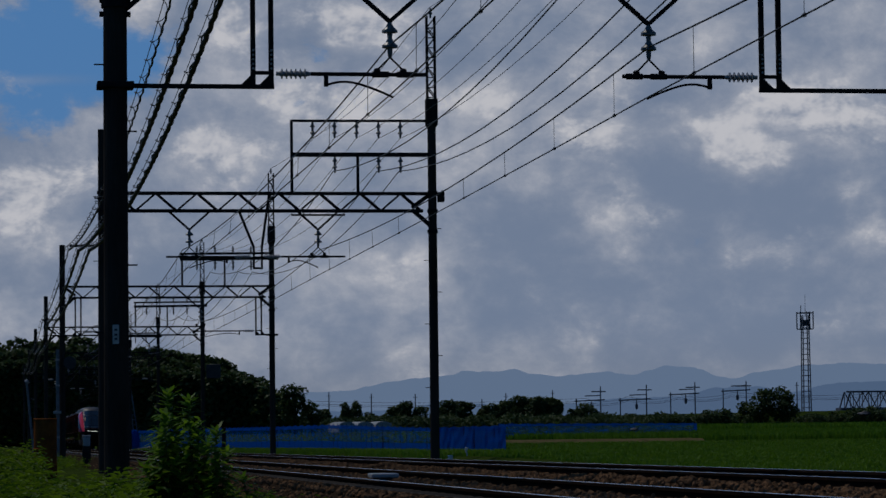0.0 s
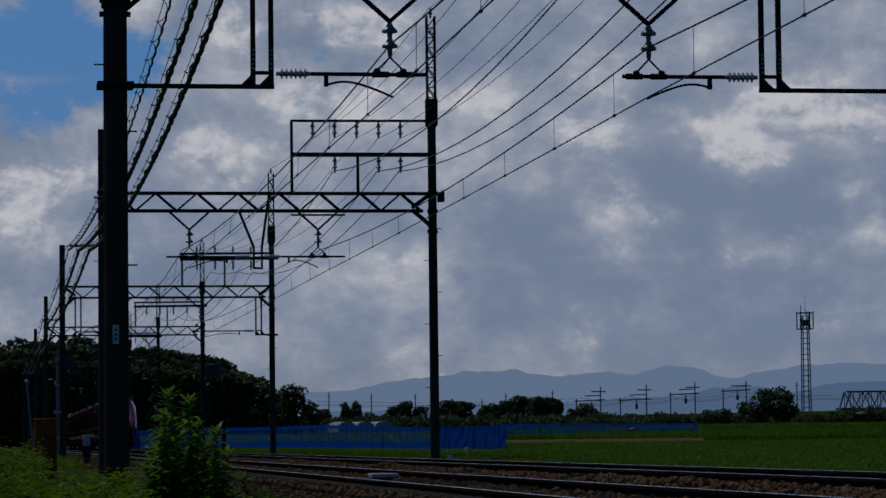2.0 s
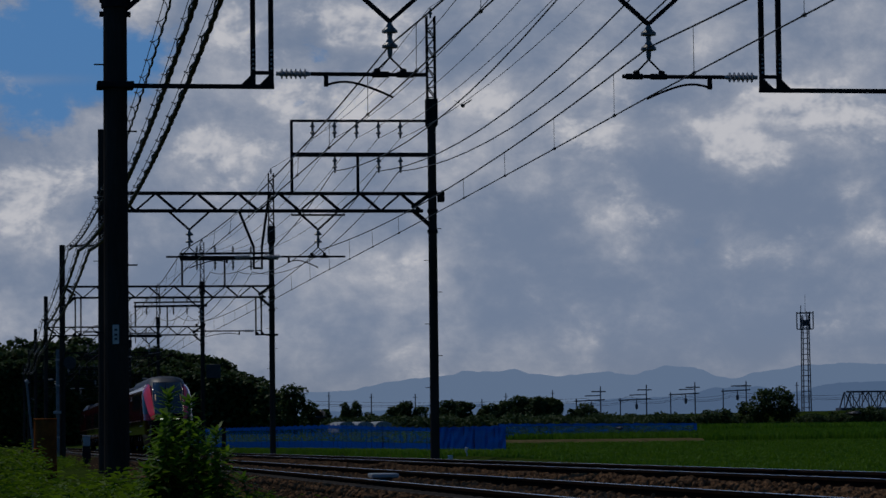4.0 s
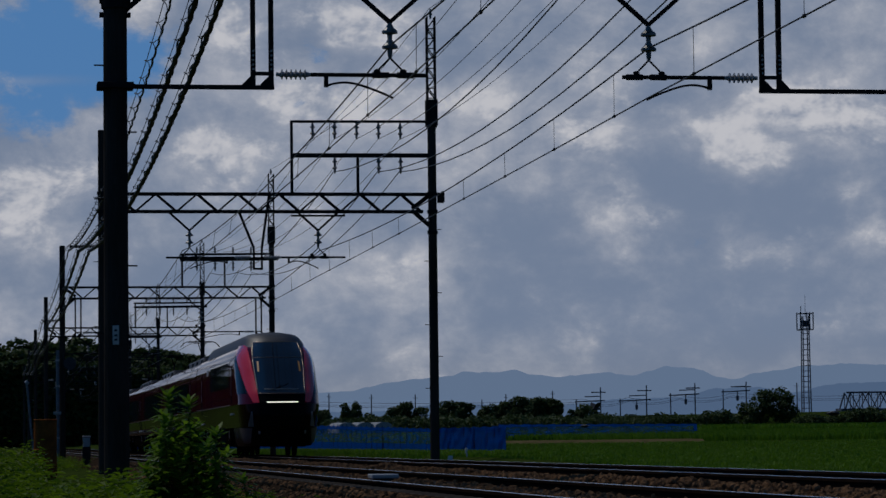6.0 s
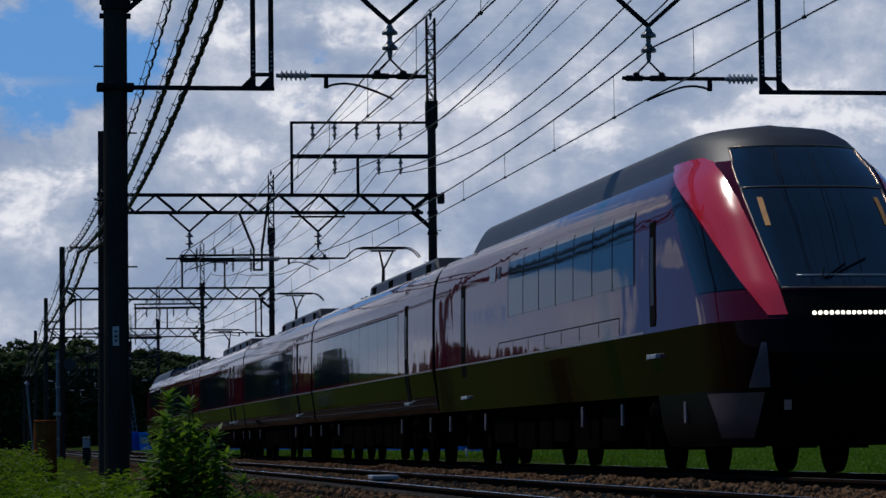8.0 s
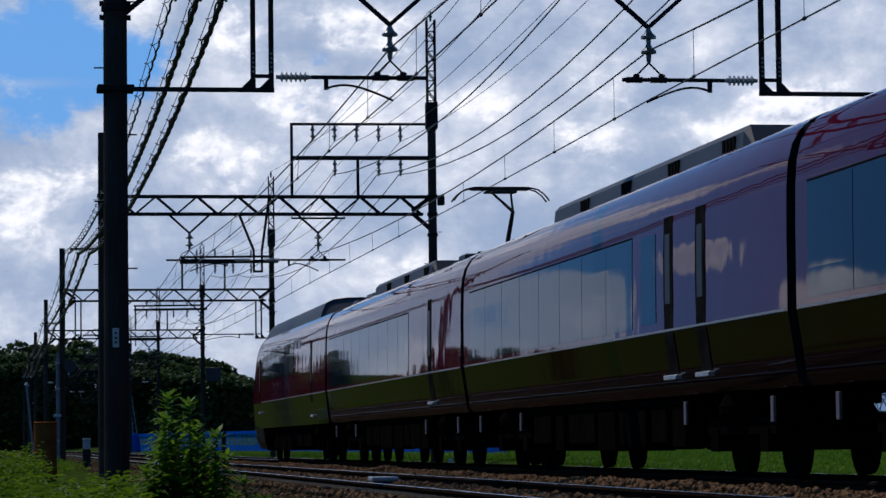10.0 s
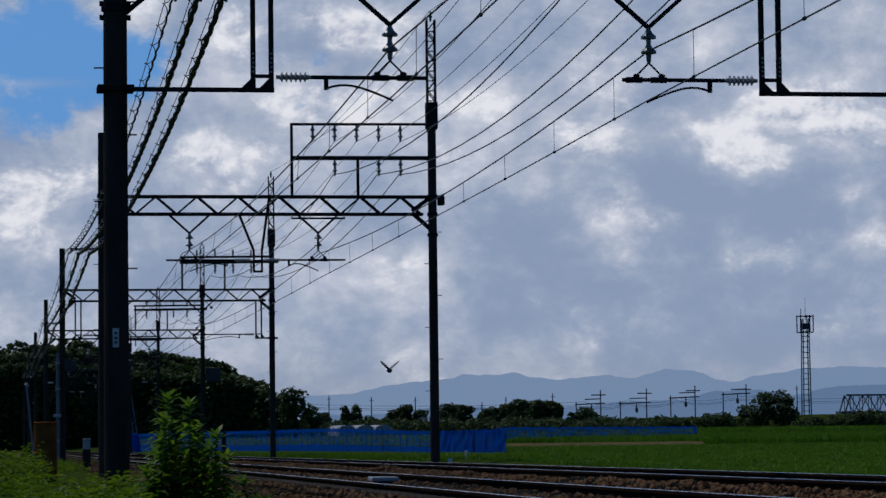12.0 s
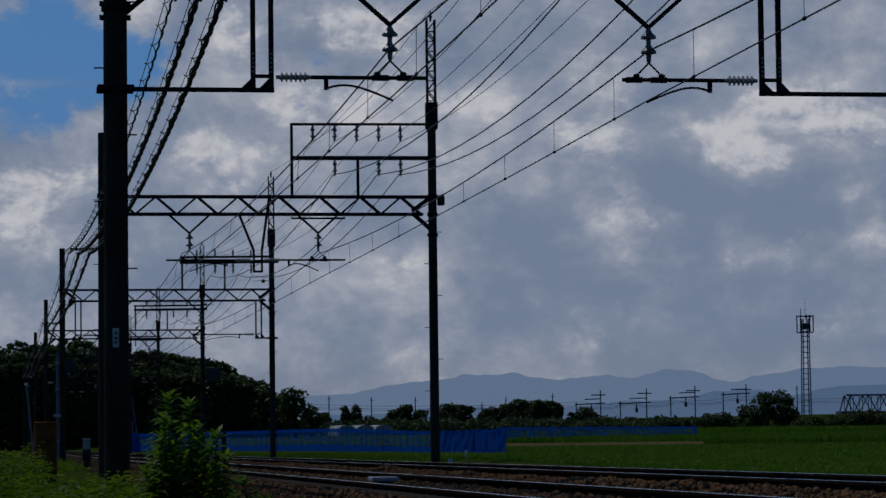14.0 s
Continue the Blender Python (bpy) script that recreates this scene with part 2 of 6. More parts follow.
def netting(name, colour, holes):
    """Woven netting: light glows through it, and thin places let one see what stands behind."""
    m = bpy.data.materials.new(name)
    m.use_nodes = True
    n, l = m.node_tree.nodes, m.node_tree.links
    b, o = n["Principled BSDF"], n["Material Output"]
    b.inputs["Base Color"].default_value, b.inputs["Roughness"].default_value, b.inputs["Specular IOR Level"].default_value = (*colour, 1), 0.8, 0.0
    tc, mp, t, rg = n.new("ShaderNodeTexCoord"), n.new("ShaderNodeMapping"), n.new("ShaderNodeTexNoise"), n.new("ShaderNodeMapRange")
    mp.inputs["Scale"].default_value = (0.5, 0.5, 2.5)
    l.new(tc.outputs["Object"], mp.inputs[0])
    l.new(mp.outputs[0], t.inputs["Vector"])
    t.inputs["Scale"].default_value, t.inputs["Detail"].default_value = 1.6, 5
    rg.inputs[1].default_value, rg.inputs[2].default_value, rg.inputs[3].default_value, rg.inputs[4].default_value = 0.35, 0.65, holes * 0.3, holes
    l.new(t.outputs[0], rg.inputs[0])
    tl, tp, m1, m2 = n.new("ShaderNodeBsdfTranslucent"), n.new("ShaderNodeBsdfTransparent"), n.new("ShaderNodeMixShader"), n.new("ShaderNodeMixShader")
    tl.inputs[0].default_value = (*colour, 1)
    m1.inputs[0].default_value = 0.35
    l.new(b.outputs[0], m1.inputs[1])
    l.new(tl.outputs[0], m1.inputs[2])
    l.new(rg.outputs[0], m2.inputs[0])
    l.new(m1.outputs[0], m2.inputs[1])
    l.new(tp.outputs[0], m2.inputs[2])
    l.new(m2.outputs[0], o.inputs[0])
    return m
# ---- mesh tools ----


def part(name, bm, mat, parent=None, label="", smooth=False):
    """Links a bmesh as one mesh object, under a thing or part where one is given."""
    me = bpy.data.meshes.new(name)
    bm.to_mesh(me)
    bm.free()
    for m in (mat if isinstance(mat, (list, tuple)) else [mat]):
        me.materials.append(m)
    if smooth:
        for p in me.polygons:
            p.use_smooth = True
    ob = new(name, me)
    ob.parent = parent
    return tagged(ob, label)


def grid_mesh(name, verts, faces, mat, parent=None, label="", smooth=True):
    me = bpy.data.meshes.new(name)
    me.from_pydata([tuple(v) for v in verts], [], [tuple(f) for f in faces])
    me.materials.append(mat)
    if smooth:
        for p in me.polygons:
            p.use_smooth = True
    ob = new(name, me)
    ob.parent = parent
    return tagged(ob, label)


def thing(name, m, label, category, group="", kind=""):
    ob = new(name)
    ob.empty_display_size = 0.2
    ob.matrix_basis = m
    return tagged(ob, label, category, group, kind)


def beam(bm, a, b, w, h, up=(0, 0, 1)):
    """A square bar from a to b; h is its size along up."""
    a, b = Vector(a), Vector(b)
    d = (b - a).normalized()
    u = Vector(up)
    if abs(d.dot(u)) > 0.99:
        u = Vector((0, 1, 0))
    s = d.cross(u).normalized()
    u = s.cross(d)
    vs = [bm.verts.new(p + s * (w / 2 * i) + u * (h / 2 * j)) for p in (a, b) for i, j in ((-1, -1), (1, -1), (1, 1), (-1, 1))]
    for q in ((0, 1, 2, 3), (7, 6, 5, 4), (0, 4, 5, 1), (1, 5, 6, 2), (2, 6, 7, 3), (3, 7, 4, 0)):
        bm.faces.new([vs[i] for i in q])
    return bm


def rod(bm, a, b, r, r2=None, n=8):
    a, b = Vector(a), Vector(b)
    d = (b - a).normalized()
    u = Vector((0, 0, 1)) if abs(d.z) < 0.9 else Vector((1, 0, 0))
    s = d.cross(u).normalized()
    u = s.cross(d)
    rings = [[bm.verts.new(p + (s * math.cos(k * math.tau / n) + u * math.sin(k * math.tau / n)) * rr) for k in range(n)]
             for p, rr in ((a, r), (b, r if r2 is None else r2))]
    for k in range(n):
        bm.faces.new((rings[0][k], rings[0][(k + 1) % n], rings[1][(k + 1) % n], rings[1][k]))
    bm.faces.new(rings[0][::-1])
    bm.faces.new(rings[1])
    return bm


def turned(bm, base, axis, profile, n=12):
    """A turned piece: rings of (distance along axis, radius) from base."""
    base, d = Vector(base), Vector(axis).normalized()
    u = Vector((0, 0, 1)) if abs(d.z) < 0.9 else Vector((1, 0, 0))
    s = d.cross(u).normalized()
    u = s.cross(d)
    rings = [[bm.verts.new(base + d * t + (s * math.cos(k * math.tau / n) + u * math.sin(k * math.tau / n)) * r) for k in range(n)] for t, r in profile]
    for a, b in zip(rings, rings[1:]):
        for k in range(n):
            bm.faces.new((a[k], a[(k + 1) % n], b[(k + 1) % n], b[k]))
    bm.faces.new(rings[0][::-1])
    bm.faces.new(rings[-1])
    return bm


def pipe(name, points, r, mat, parent=None, n=6, label=""):
    """A bent round wire through the points, as one mesh."""
    pts = [Vector(p) for p in points]
    verts, faces = [], []
    for i, p in enumerate(pts):
        d = (pts[min(i + 1, len(pts) - 1)] - pts[max(i - 1, 0)]).normalized()
        u = Vector((0, 0, 1)) if abs(d.z) < 0.9 else Vector((1, 0, 0))
        s = d.cross(u).normalized()
        u = s.cross(d)
        rr = r(i / (len(pts) - 1)) if callable(r) else r
        verts += [p + (s * math.cos(k * math.tau / n) + u * math.sin(k * math.tau / n)) * rr for k in range(n)]
    for i in range(len(pts) - 1):
        for k in range(n):
            faces.append((i * n + k, i * n + (k + 1) % n, (i + 1) * n + (k + 1) % n, (i + 1) * n + k))
    faces += [tuple(range(n))[::-1], tuple(range((len(pts) - 1) * n, len(pts) * n))]
    return grid_mesh(name, verts, faces, mat, parent, label)


def box(bm, x0, x1, y0, y1, z0, z1):
    return beam(bm, ((x0 + x1) / 2, y0, (z0 + z1) / 2), ((x0 + x1) / 2, y1, (z0 + z1) / 2), x1 - x0, z1 - z0)


def rounded(bm, r=0.01, seg=1):
    bmesh.ops.bevel(bm, geom=list(bm.edges), offset=r, segments=seg, affect="EDGES")
    return bm


def loft(name, rows, mat, parent, smooth=True, close=False, label=""):
    m = len(rows[0])
    v = [p for r in rows for p in r]
    f = [(j * m + i, j * m + i + 1, (j + 1) * m + i + 1, (j + 1) * m + i) for j in range(len(rows) - 1) for i in range(m - 1)]
    return grid_mesh(name, v, f, mat, parent, label, smooth)
# ---- ground and track ----
FIELD_Z = 0.08


def ramp(v, a, b):
    t = min(1.0, max(0.0, (v - a) / (b - a)))
    return t * t * (3 - 2 * t)


def ground_z(x, y):
    grade = rail_z(min(max(y, -180), 470))
    z = grade - 0.42 - 0.12 * ramp(-x, -2.6, -1.6) + 0.25 * ramp(-x, 8, 60)
    verge = grade - 0.06 - 0.25 * (1 - ramp(y, 40, 90))
    right = verge + (0.0 - verge) * ramp(x, 16.5, 24)
    right = right - 0.4 * ramp(y, 250, 600) * ramp(x, 16.5, 24)
    k = ramp(x, 12.6, 14.0)
    z = z * (1 - k) + right * k
    far = ramp(y, 430, 560)
    return z * (1 - far) - 0.4 * far


xs = [-4500, -2000, -900, -400, -200, -100, -60, -40, -25, -15] + [-10 + i * 1.0 for i in range(40)] + [32, 36, 42, 50, 60, 75, 95, 120, 160, 220, 320, 500, 900, 1800, 4500]
ys = [-4500, -1500, -600, -300, -180, -90, -40] + [-10 + i * 5 for i in range(60)] + [300, 330, 380, 420, 460, 500, 560, 650, 800, 1100, 1600, 2400, 4600]
gv = [(x, y, ground_z(x, y) + (0.05 * noise.noise((x * 0.5, y * 0.3, 0)) if x < 2 else 0.0)) for y in ys for x in xs]
gf = [(j * len(xs) + i, j * len(xs) + i + 1, (j + 1) * len(xs) + i + 1, (j + 1) * len(xs) + i) for j in range(len(ys) - 1) for i in range(len(xs) - 1)]
tagged(grid_mesh("ground", gv, gf, soil), "flat green farmland beside the railway", "ground", kind="structure")

# ballast bed under both tracks
bed = [(3.1, -0.44), (3.75, -0.2), (4.2, -0.17), (7.0, -0.17), (7.55, -0.09), (8.1, -0.17), (11.0, -0.17), (11.5, -0.2), (12.3, -0.44)]
bys = [-180 + 5 * i for i in range(131)]
bv = [(x, y, rail_z(y) + z) for y in bys for x, z in bed]
bf = [(j * 9 + i, j * 9 + i + 1, (j + 1) * 9 + i + 1, (j + 1) * 9 + i) for j in range(130) for i in range(8)]
ballast = tagged(grid_mesh("track_bed", bv, bf, ballast_mat), "brown crushed-stone ballast bed of the double track", "track bed", kind="structure")

# loose stones lying on the ballast
rs = random.Random(5)
shape = bmesh.new()
bmesh.ops.create_icosphere(shape, subdivisions=1, radius=1.0)
sv = [v.co.copy() for v in shape.verts]
sf = [[v.index for v in f.verts] for f in shape.faces]
shape.free()
stv, stf = [], []
for k in range(12000):
    y = 22 + 80 * rs.random() ** 1.6
    x = rs.choice((rs.uniform(6.95, 8.15), rs.uniform(6.95, 8.15), rs.uniform(7.2, 7.9), rs.uniform(3.3, 4.3), rs.uniform(11.0, 12.0), rs.uniform(5.0, 6.3), rs.uniform(8.8, 10.1)))
    top = -0.16 if not (6.9 < x < 8.2) else -0.06 - 0.16 * abs(x - 7.55) + 0.05 * noise.noise((x, y * 0.5, 3))
    if x < 3.75:
        top = -0.2 - (3.75 - x) * 0.37
    r = rs.uniform(0.022, 0.05)
    c = Vector((x, y, rail_z(y) + top))
    e = Euler((rs.random() * 6, rs.random() * 6, rs.random() * 6)).to_matrix() @ Matrix.Diagonal((r * rs.uniform(0.7, 1.3), r, r * rs.uniform(0.6, 1.0)))
    o = len(stv)
    stv += [c + e @ (v * rs.uniform(0.8, 1.15)) for v in sv]
    stf += [[i + o for i in f] for f in sf]
tagged(grid_mesh("ballast_stones", stv, stf, stone_mat, None, smooth=False), "loose brown crushed stones between the rails", "ballast", kind="stuff")


def rail(x, drop, cant):
    """One running rail: a flat-bottomed section with a polished running surface."""
    t = thing("rail", pose(x, 0, 0), "rusty steel rail with a polished running surface on the ballast", "rail", "rails of the double track")
    prof = [(-0.07, -0.17), (0.07, -0.17), (0.07, -0.155), (0.012, -0.13), (0.012, -0.05), (0.036, -0.035), (0.036, -0.004), (-0.036, -0.004), (-0.036, -0.035), (-0.012, -0.05), (-0.012, -0.13), (-0.07, -0.155)]
    yy = [-180, 20, 40, 60, 80, 100, 140, 200, 300, 470]
    v = [(px, y, rail_z(y) + drop + pz) for y in yy for px, pz in prof]
    m = len(prof)
    f = [(j * m + i, j * m + (i + 1) % m, (j + 1) * m + (i + 1) % m, (j + 1) * m + i) for j in range(len(yy) - 1) for i in range(m)]
    grid_mesh("rail_body", v, f, rail_side, t, smooth=False)
    top = [(-0.018, -0.003), (-0.013, 0.0), (0.013, 0.0), (0.018, -0.003)]
    v = [(px, y, rail_z(y) + drop + pz) for y in yy for px, pz in top]
    f = [(j * 4 + i, j * 4 + i + 1, (j + 1) * 4 + i + 1, (j + 1) * 4 + i) for j in range(len(yy) - 1) for i in range(3)]
    grid_mesh("running_surface", v, f, rail_top, t, "shiny worn steel top")
    return t


for rx, dz in ((TRACK_L - 0.74, -0.085), (TRACK_L + 0.74, -0.053), (TRACK_R - 0.74, -0.015), (TRACK_R + 0.74, -0.01)):
    rail(rx, dz, 0)

# trackside beacon between the rails of the near track
bc = thing("track_beacon", pose(5.35, 39.6, rail_z(39.6) - 0.03), "white train-control beacon plate lying between the rails", "track beacon")
part("housing", rounded(box(bmesh.new(), -0.19, 0.19, -0.25, 0.25, -0.06, 0.0), 0.012), pale_porcelain, bc)
part("bracket", box(bmesh.new(), -0.1, 0.1, -0.35, 0.35, -0.12, -0.062), steel, bc)

# concrete cable trough along the near edge of the ballast
tr = thing("cable_trough", pose(3.45, 0, 0), "rust-stained concrete cable trough beside the ballast", "cable trough")
for k in range(60):
    y = 22 + k * 1.0
    part("trough_cover", rounded(box(bmesh.new(), -0.14, 0.14, y, y + 0.985, rail_z(y) - 0.42, rail_z(y) - 0.33 + 0.008 * math.sin(k * 2.3)), 0.01), stone_mat if k % 3 else sleeper_mat, tr)

# sleepers: each its own piece where the camera is near, one joined piece beyond
sb = rounded(box(bmesh.new(), -1.05, 1.05, -0.11, 0.11, -0.17, 0.0), 0.015)
first = part("sleeper", sb, sleeper_mat, ballast)
first.matrix_basis = pose(TRACK_L, 20.0, rail_z(20.0) - 0.16)
fv, ff = [], []
for tx in (TRACK_L, TRACK_R):
    for k in range(-130, 600):
        y = 20.0 + 0.62 * k
        if 0 <= k < 148:
            if k == 0 and tx == TRACK_L:
                continue
            o = new("sleeper", first.data)
            o.parent = ballast
            o.matrix_basis = pose(tx, y, rail_z(y) - 0.16, 0, 0, 0.4 * math.sin(k * 1.7))
        else:
            n0 = len(fv)
            fv += [(tx + a, y + b, rail_z(y) - 0.16 + c) for a in (-1.05, 1.05) for b in (-0.11, 0.11) for c in (-0.17, 0.0)]
            ff += [tuple(n0 + i for i in q) for q in ((1, 3, 7, 5), (0, 1, 5, 4), (2, 6, 7, 3), (0, 2, 3, 1), (4, 5, 7, 6))]
tagged(grid_mesh("far_sleepers", fv, ff, sleeper_mat, ballast, smooth=False), kind="stuff")
# ---- overhead line: gantries ----


def disc_insulator(parent, base, way, length, discs, r=0.11, mat=porcelain, name="insulator"):
    prof = [(0, 0.03), (0.04, 0.03)]
    step = (length - 0.12) / discs
    for i in range(discs):
        z = 0.05 + i * step
        prof += [(z, 0.035), (z + step * 0.25, r * 0.55), (z + step * 0.45, r), (z + step * 0.6, r), (z + step * 0.65, 0.04)]
    prof += [(length - 0.06, 0.035), (length, 0.02)]
    return part(name, turned(bmesh.new(), base, way, prof), mat, parent, smooth=False)


def v_hanger(g, x, top, apex, half):
    """Two struts down to a short string of discs and the bridle that holds the contact-line bar."""
    v = part("hanger", beam(beam(bmesh.new(), (x - half, 0, top), (x, 0, apex), 0.06, 0.06, (0, 1, 0)), (x + half, 0, top), (x, 0, apex), 0.06, 0.06, (0, 1, 0)), steel, g)
    disc_insulator(v, (x, 0, apex + 0.02), (0, 0, -1), 0.56, 2, 0.115)
    b = bmesh.new()
    rod(b, (x, 0, apex - 0.52), (x - 0.19, 0, apex - 0.71), 0.014)
    rod(b, (x, 0, apex - 0.52), (x + 0.19, 0, apex - 0.71), 0.014)
    for s in (-0.19, 0.19):
        turned(b, (x + s, 0, apex - 0.68), (0, 0, -1), [(0, 0.02), (0.02, 0.05), (0.05, 0.05), (0.1, 0.03)])
    part("bridle", b, steel, v)
    return v


def registration(g, xa, xb, z, steady_x, side):
    """The horizontal bar across a track from xa (its insulated end) to xb, with the curved steady arm that holds the contact wire."""
    b = bmesh.new()
    rod(b, (xa + side * 0.5, 0, z), (xb, 0, z), 0.03, n=10)
    for s in (-0.18, 0.18):
        rod(b, (steady_x + s - 0.12, 0, z + 0.0), (steady_x + s + 0.12, 0, z + 0.0), 0.045, n=10)
    bar = part("registration_bar", b, steel, g)
    disc_insulator(bar, (xa, 0, z), (side, 0, 0), 0.52, 6, 0.075, pale_porcelain)
    bx = xa + side * 0.72
    b = bmesh.new()
    beam(b, (bx, 0, z), (bx, 0, z - 0.18), 0.06, 0.06, (0, 1, 0))
    part("bracket", b, steel, bar)
    pts = []
    for i in range(11):
        t = i / 10
        pts.append((bx + (steady_x - bx) * t, 0, z - 0.16 + 0.12 * math.sin(min(1.0, t * 1.9) * math.pi * 0.5) * (1 - t) - 0.17 * t * t))
    pipe("steady_arm", pts, 0.018, steel, bar)
    return bar


def gantry(y, xl, xr, lz, rz, outer, arm_l, arm_r, mast=True, frame_kind=2, pole_r=0.16, label=""):
    g = thing("catenary_gantry", pose(0, y, rail_z(y)), label or "dark steel overhead-line gantry spanning both tracks", "gantry", "catenary gantries along the line")
    lo, hi = 7.28, 7.80
    # poles with climbing pegs
    for x, top, nm in ((xl, lz, "left_pole"), (xr, rz, "right_pole")):
        b = bmesh.new()
        rod(b, (x, 0, -1.2), (x, 0, top), pole_r * 1.06, pole_r * 0.94, n=16)
        p = part("pole", b, concrete, g, "tall round concrete pole", smooth=False)
        for k in range(7):
            z = 2.0 + k * 0.95
            s = 1 if k % 2 else -1
            if z < top - 0.3:
                part("climbing_peg", rod(bmesh.new(), (x, 0, z), (x + s * (pole_r + 0.13), 0, z), 0.012, n=6), steel, p)
        for z in (lo - 0.62, lo, hi + 0.02):
            part("clamp_band", rod(bmesh.new(), (x, 0, z - 0.05), (x, 0, z + 0.05), pole_r + 0.025, n=16), steel, p)
    # truss
    t = part("truss", beam(bmesh.new(), (xl, 0, hi), (xr, 0, hi), 0.30, 0.085), steel, g)
    part("bottom_chord", beam(bmesh.new(), (xl + 0.3, 0, lo), (xr - 0.3, 0, lo), 0.30, 0.085), steel, t)
    n = 15
    step = (xr - xl - 0.7) / n
    for i in range(n):
        a, b_ = xl + 0.35 + i * step, xl + 0.35 + (i + 1) * step
        z0, z1 = (hi, lo) if i % 2 == 0 else (lo, hi)
        for yy in (-0.13, 0.13):
            part("brace", beam(bmesh.new(), (a, yy, z0), (b_, yy, z1), 0.05, 0.06, (0, 1, 0)), steel, t)
    for s, x in ((1, xl), (-1, xr)):
        part("knee_brace", beam(beam(bmesh.new(), (x, 0, lo - 0.5), (x + s * 0.62, 0, lo + 0.04), 0.12, 0.08, (0, 1, 0)), (x + s * 0.62, 0, lo + 0.1), (x + s * 0.1, 0, hi - 0.04), 0.12, 0.08, (0, 1, 0)), steel, t)
    # lattice mast above the pole
    if mast:
        b = bmesh.new()
        a = 0.12
        for sx in (-a, a):
            for sy in (-a, a):
                beam(b, (xr + sx, sy, rz - 0.1), (xr + sx, sy, 13.15), 0.04, 0.04)
        m = part("mast", b, steel, g)
        for k in range(8):
            z = 10.7 + k * 0.3
            s = 1 if k % 2 else -1
            b = bmesh.new()
            for sy in (-a, a):
                beam(b, (xr - a * s, sy, z), (xr + a * s, sy, z + 0.3), 0.03, 0.03, (0, 1, 0))
            beam(b, (xr - a, 0, z), (xr + a, 0, z), 0.03, 0.03, (0, 1, 0))
            part("lattice_bar", b, steel, m)
        part("collar", rounded(box(bmesh.new(), xr - 0.17, xr + 0.17, -0.17, 0.17, 9.85, 10.65), 0.01), steel, m)
        disc_insulator(m, (xr, 0, 13.1), (0, 0, 1), 0.3, 1, 0.06)
    # feeder frame on the truss
    fx = xr - 4.22
    if frame_kind == 2:
        f = part("feeder_frame", beam(bmesh.new(), (fx, 0, hi), (fx, 0, 10.0), 0.08, 0.08), steel, g)
        part("crossbar", beam(bmesh.new(), (fx, 0, 9.97), (xr, 0, 9.99), 0.1, 0.07), steel, f)
        part("crossbar", beam(bmesh.new(), (fx, 0, 8.96), (xr + 0.12, 0, 8.97), 0.14, 0.12), steel, f)
        part("post", beam(bmesh.new(), (fx + 1.98, 0, hi), (fx + 1.98, 0, 8.9), 0.08, 0.08), steel, f)
        for i in range(5):
            disc_insulator(f, (fx + 0.63 + 0.66 * i, 0, 9.95), (0, 0, -1), 0.5, 2, 0.075)
        for i in (1, 3, 4):
            disc_insulator(f, (fx + 0.63 + 0.66 * i, 0, 8.92), (0, 0, -1), 0.5, 2, 0.075)
        sw = part("arrester", rounded(box(bmesh.new(), xr + 0.16, xr + 0.36, -0.1, 0.1, 7.55, 7.85), 0.02), steel, g)
        part("arrester_cap", turned(bmesh.new(), (xr + 0.31, 0, 7.6), (0, 0, 1), [(0, 0.05), (0.1, 0.07), (0.12, 0.04), (0.2, 0.07), (0.3, 0.03)]), porcelain, sw)
    elif frame_kind == 1:
        f = part("feeder_frame", beam(bmesh.new(), (fx, 0, hi), (fx, 0, 9.35), 0.09, 0.09), steel, g)
        part("crossbar", beam(bmesh.new(), (fx - 0.1, 0, 9.33), (xr + 0.1, 0, 9.36), 0.1, 0.1), steel, f)
        part("crossbar", beam(bmesh.new(), (fx - 0.1, 0, 9.08), (xr + 0.3, 0, 9.12), 0.14, 0.14), steel, f)
        part("post", beam(bmesh.new(), (fx + 2.0, 0, hi), (fx + 2.0, 0, 9.1), 0.08, 0.08), steel, f)
        for i in range(4):
            disc_insulator(f, (fx + 0.7 + 0.85 * i, 0, 9.36), (0, 0, 1), 0.34, 2, 0.07)
            disc_insulator(f, (fx + 0.7 + 0.85 * i, 0, 9.05), (0, 0, -1), 0.5, 2, 0.075)
    # contact-line supports
    for tx in (TRACK_L, TRACK_R):
        v_hanger(g, tx - 0.06, lo, 6.46 if mast is False else 6.72, 0.93 if mast is False else 0.62)
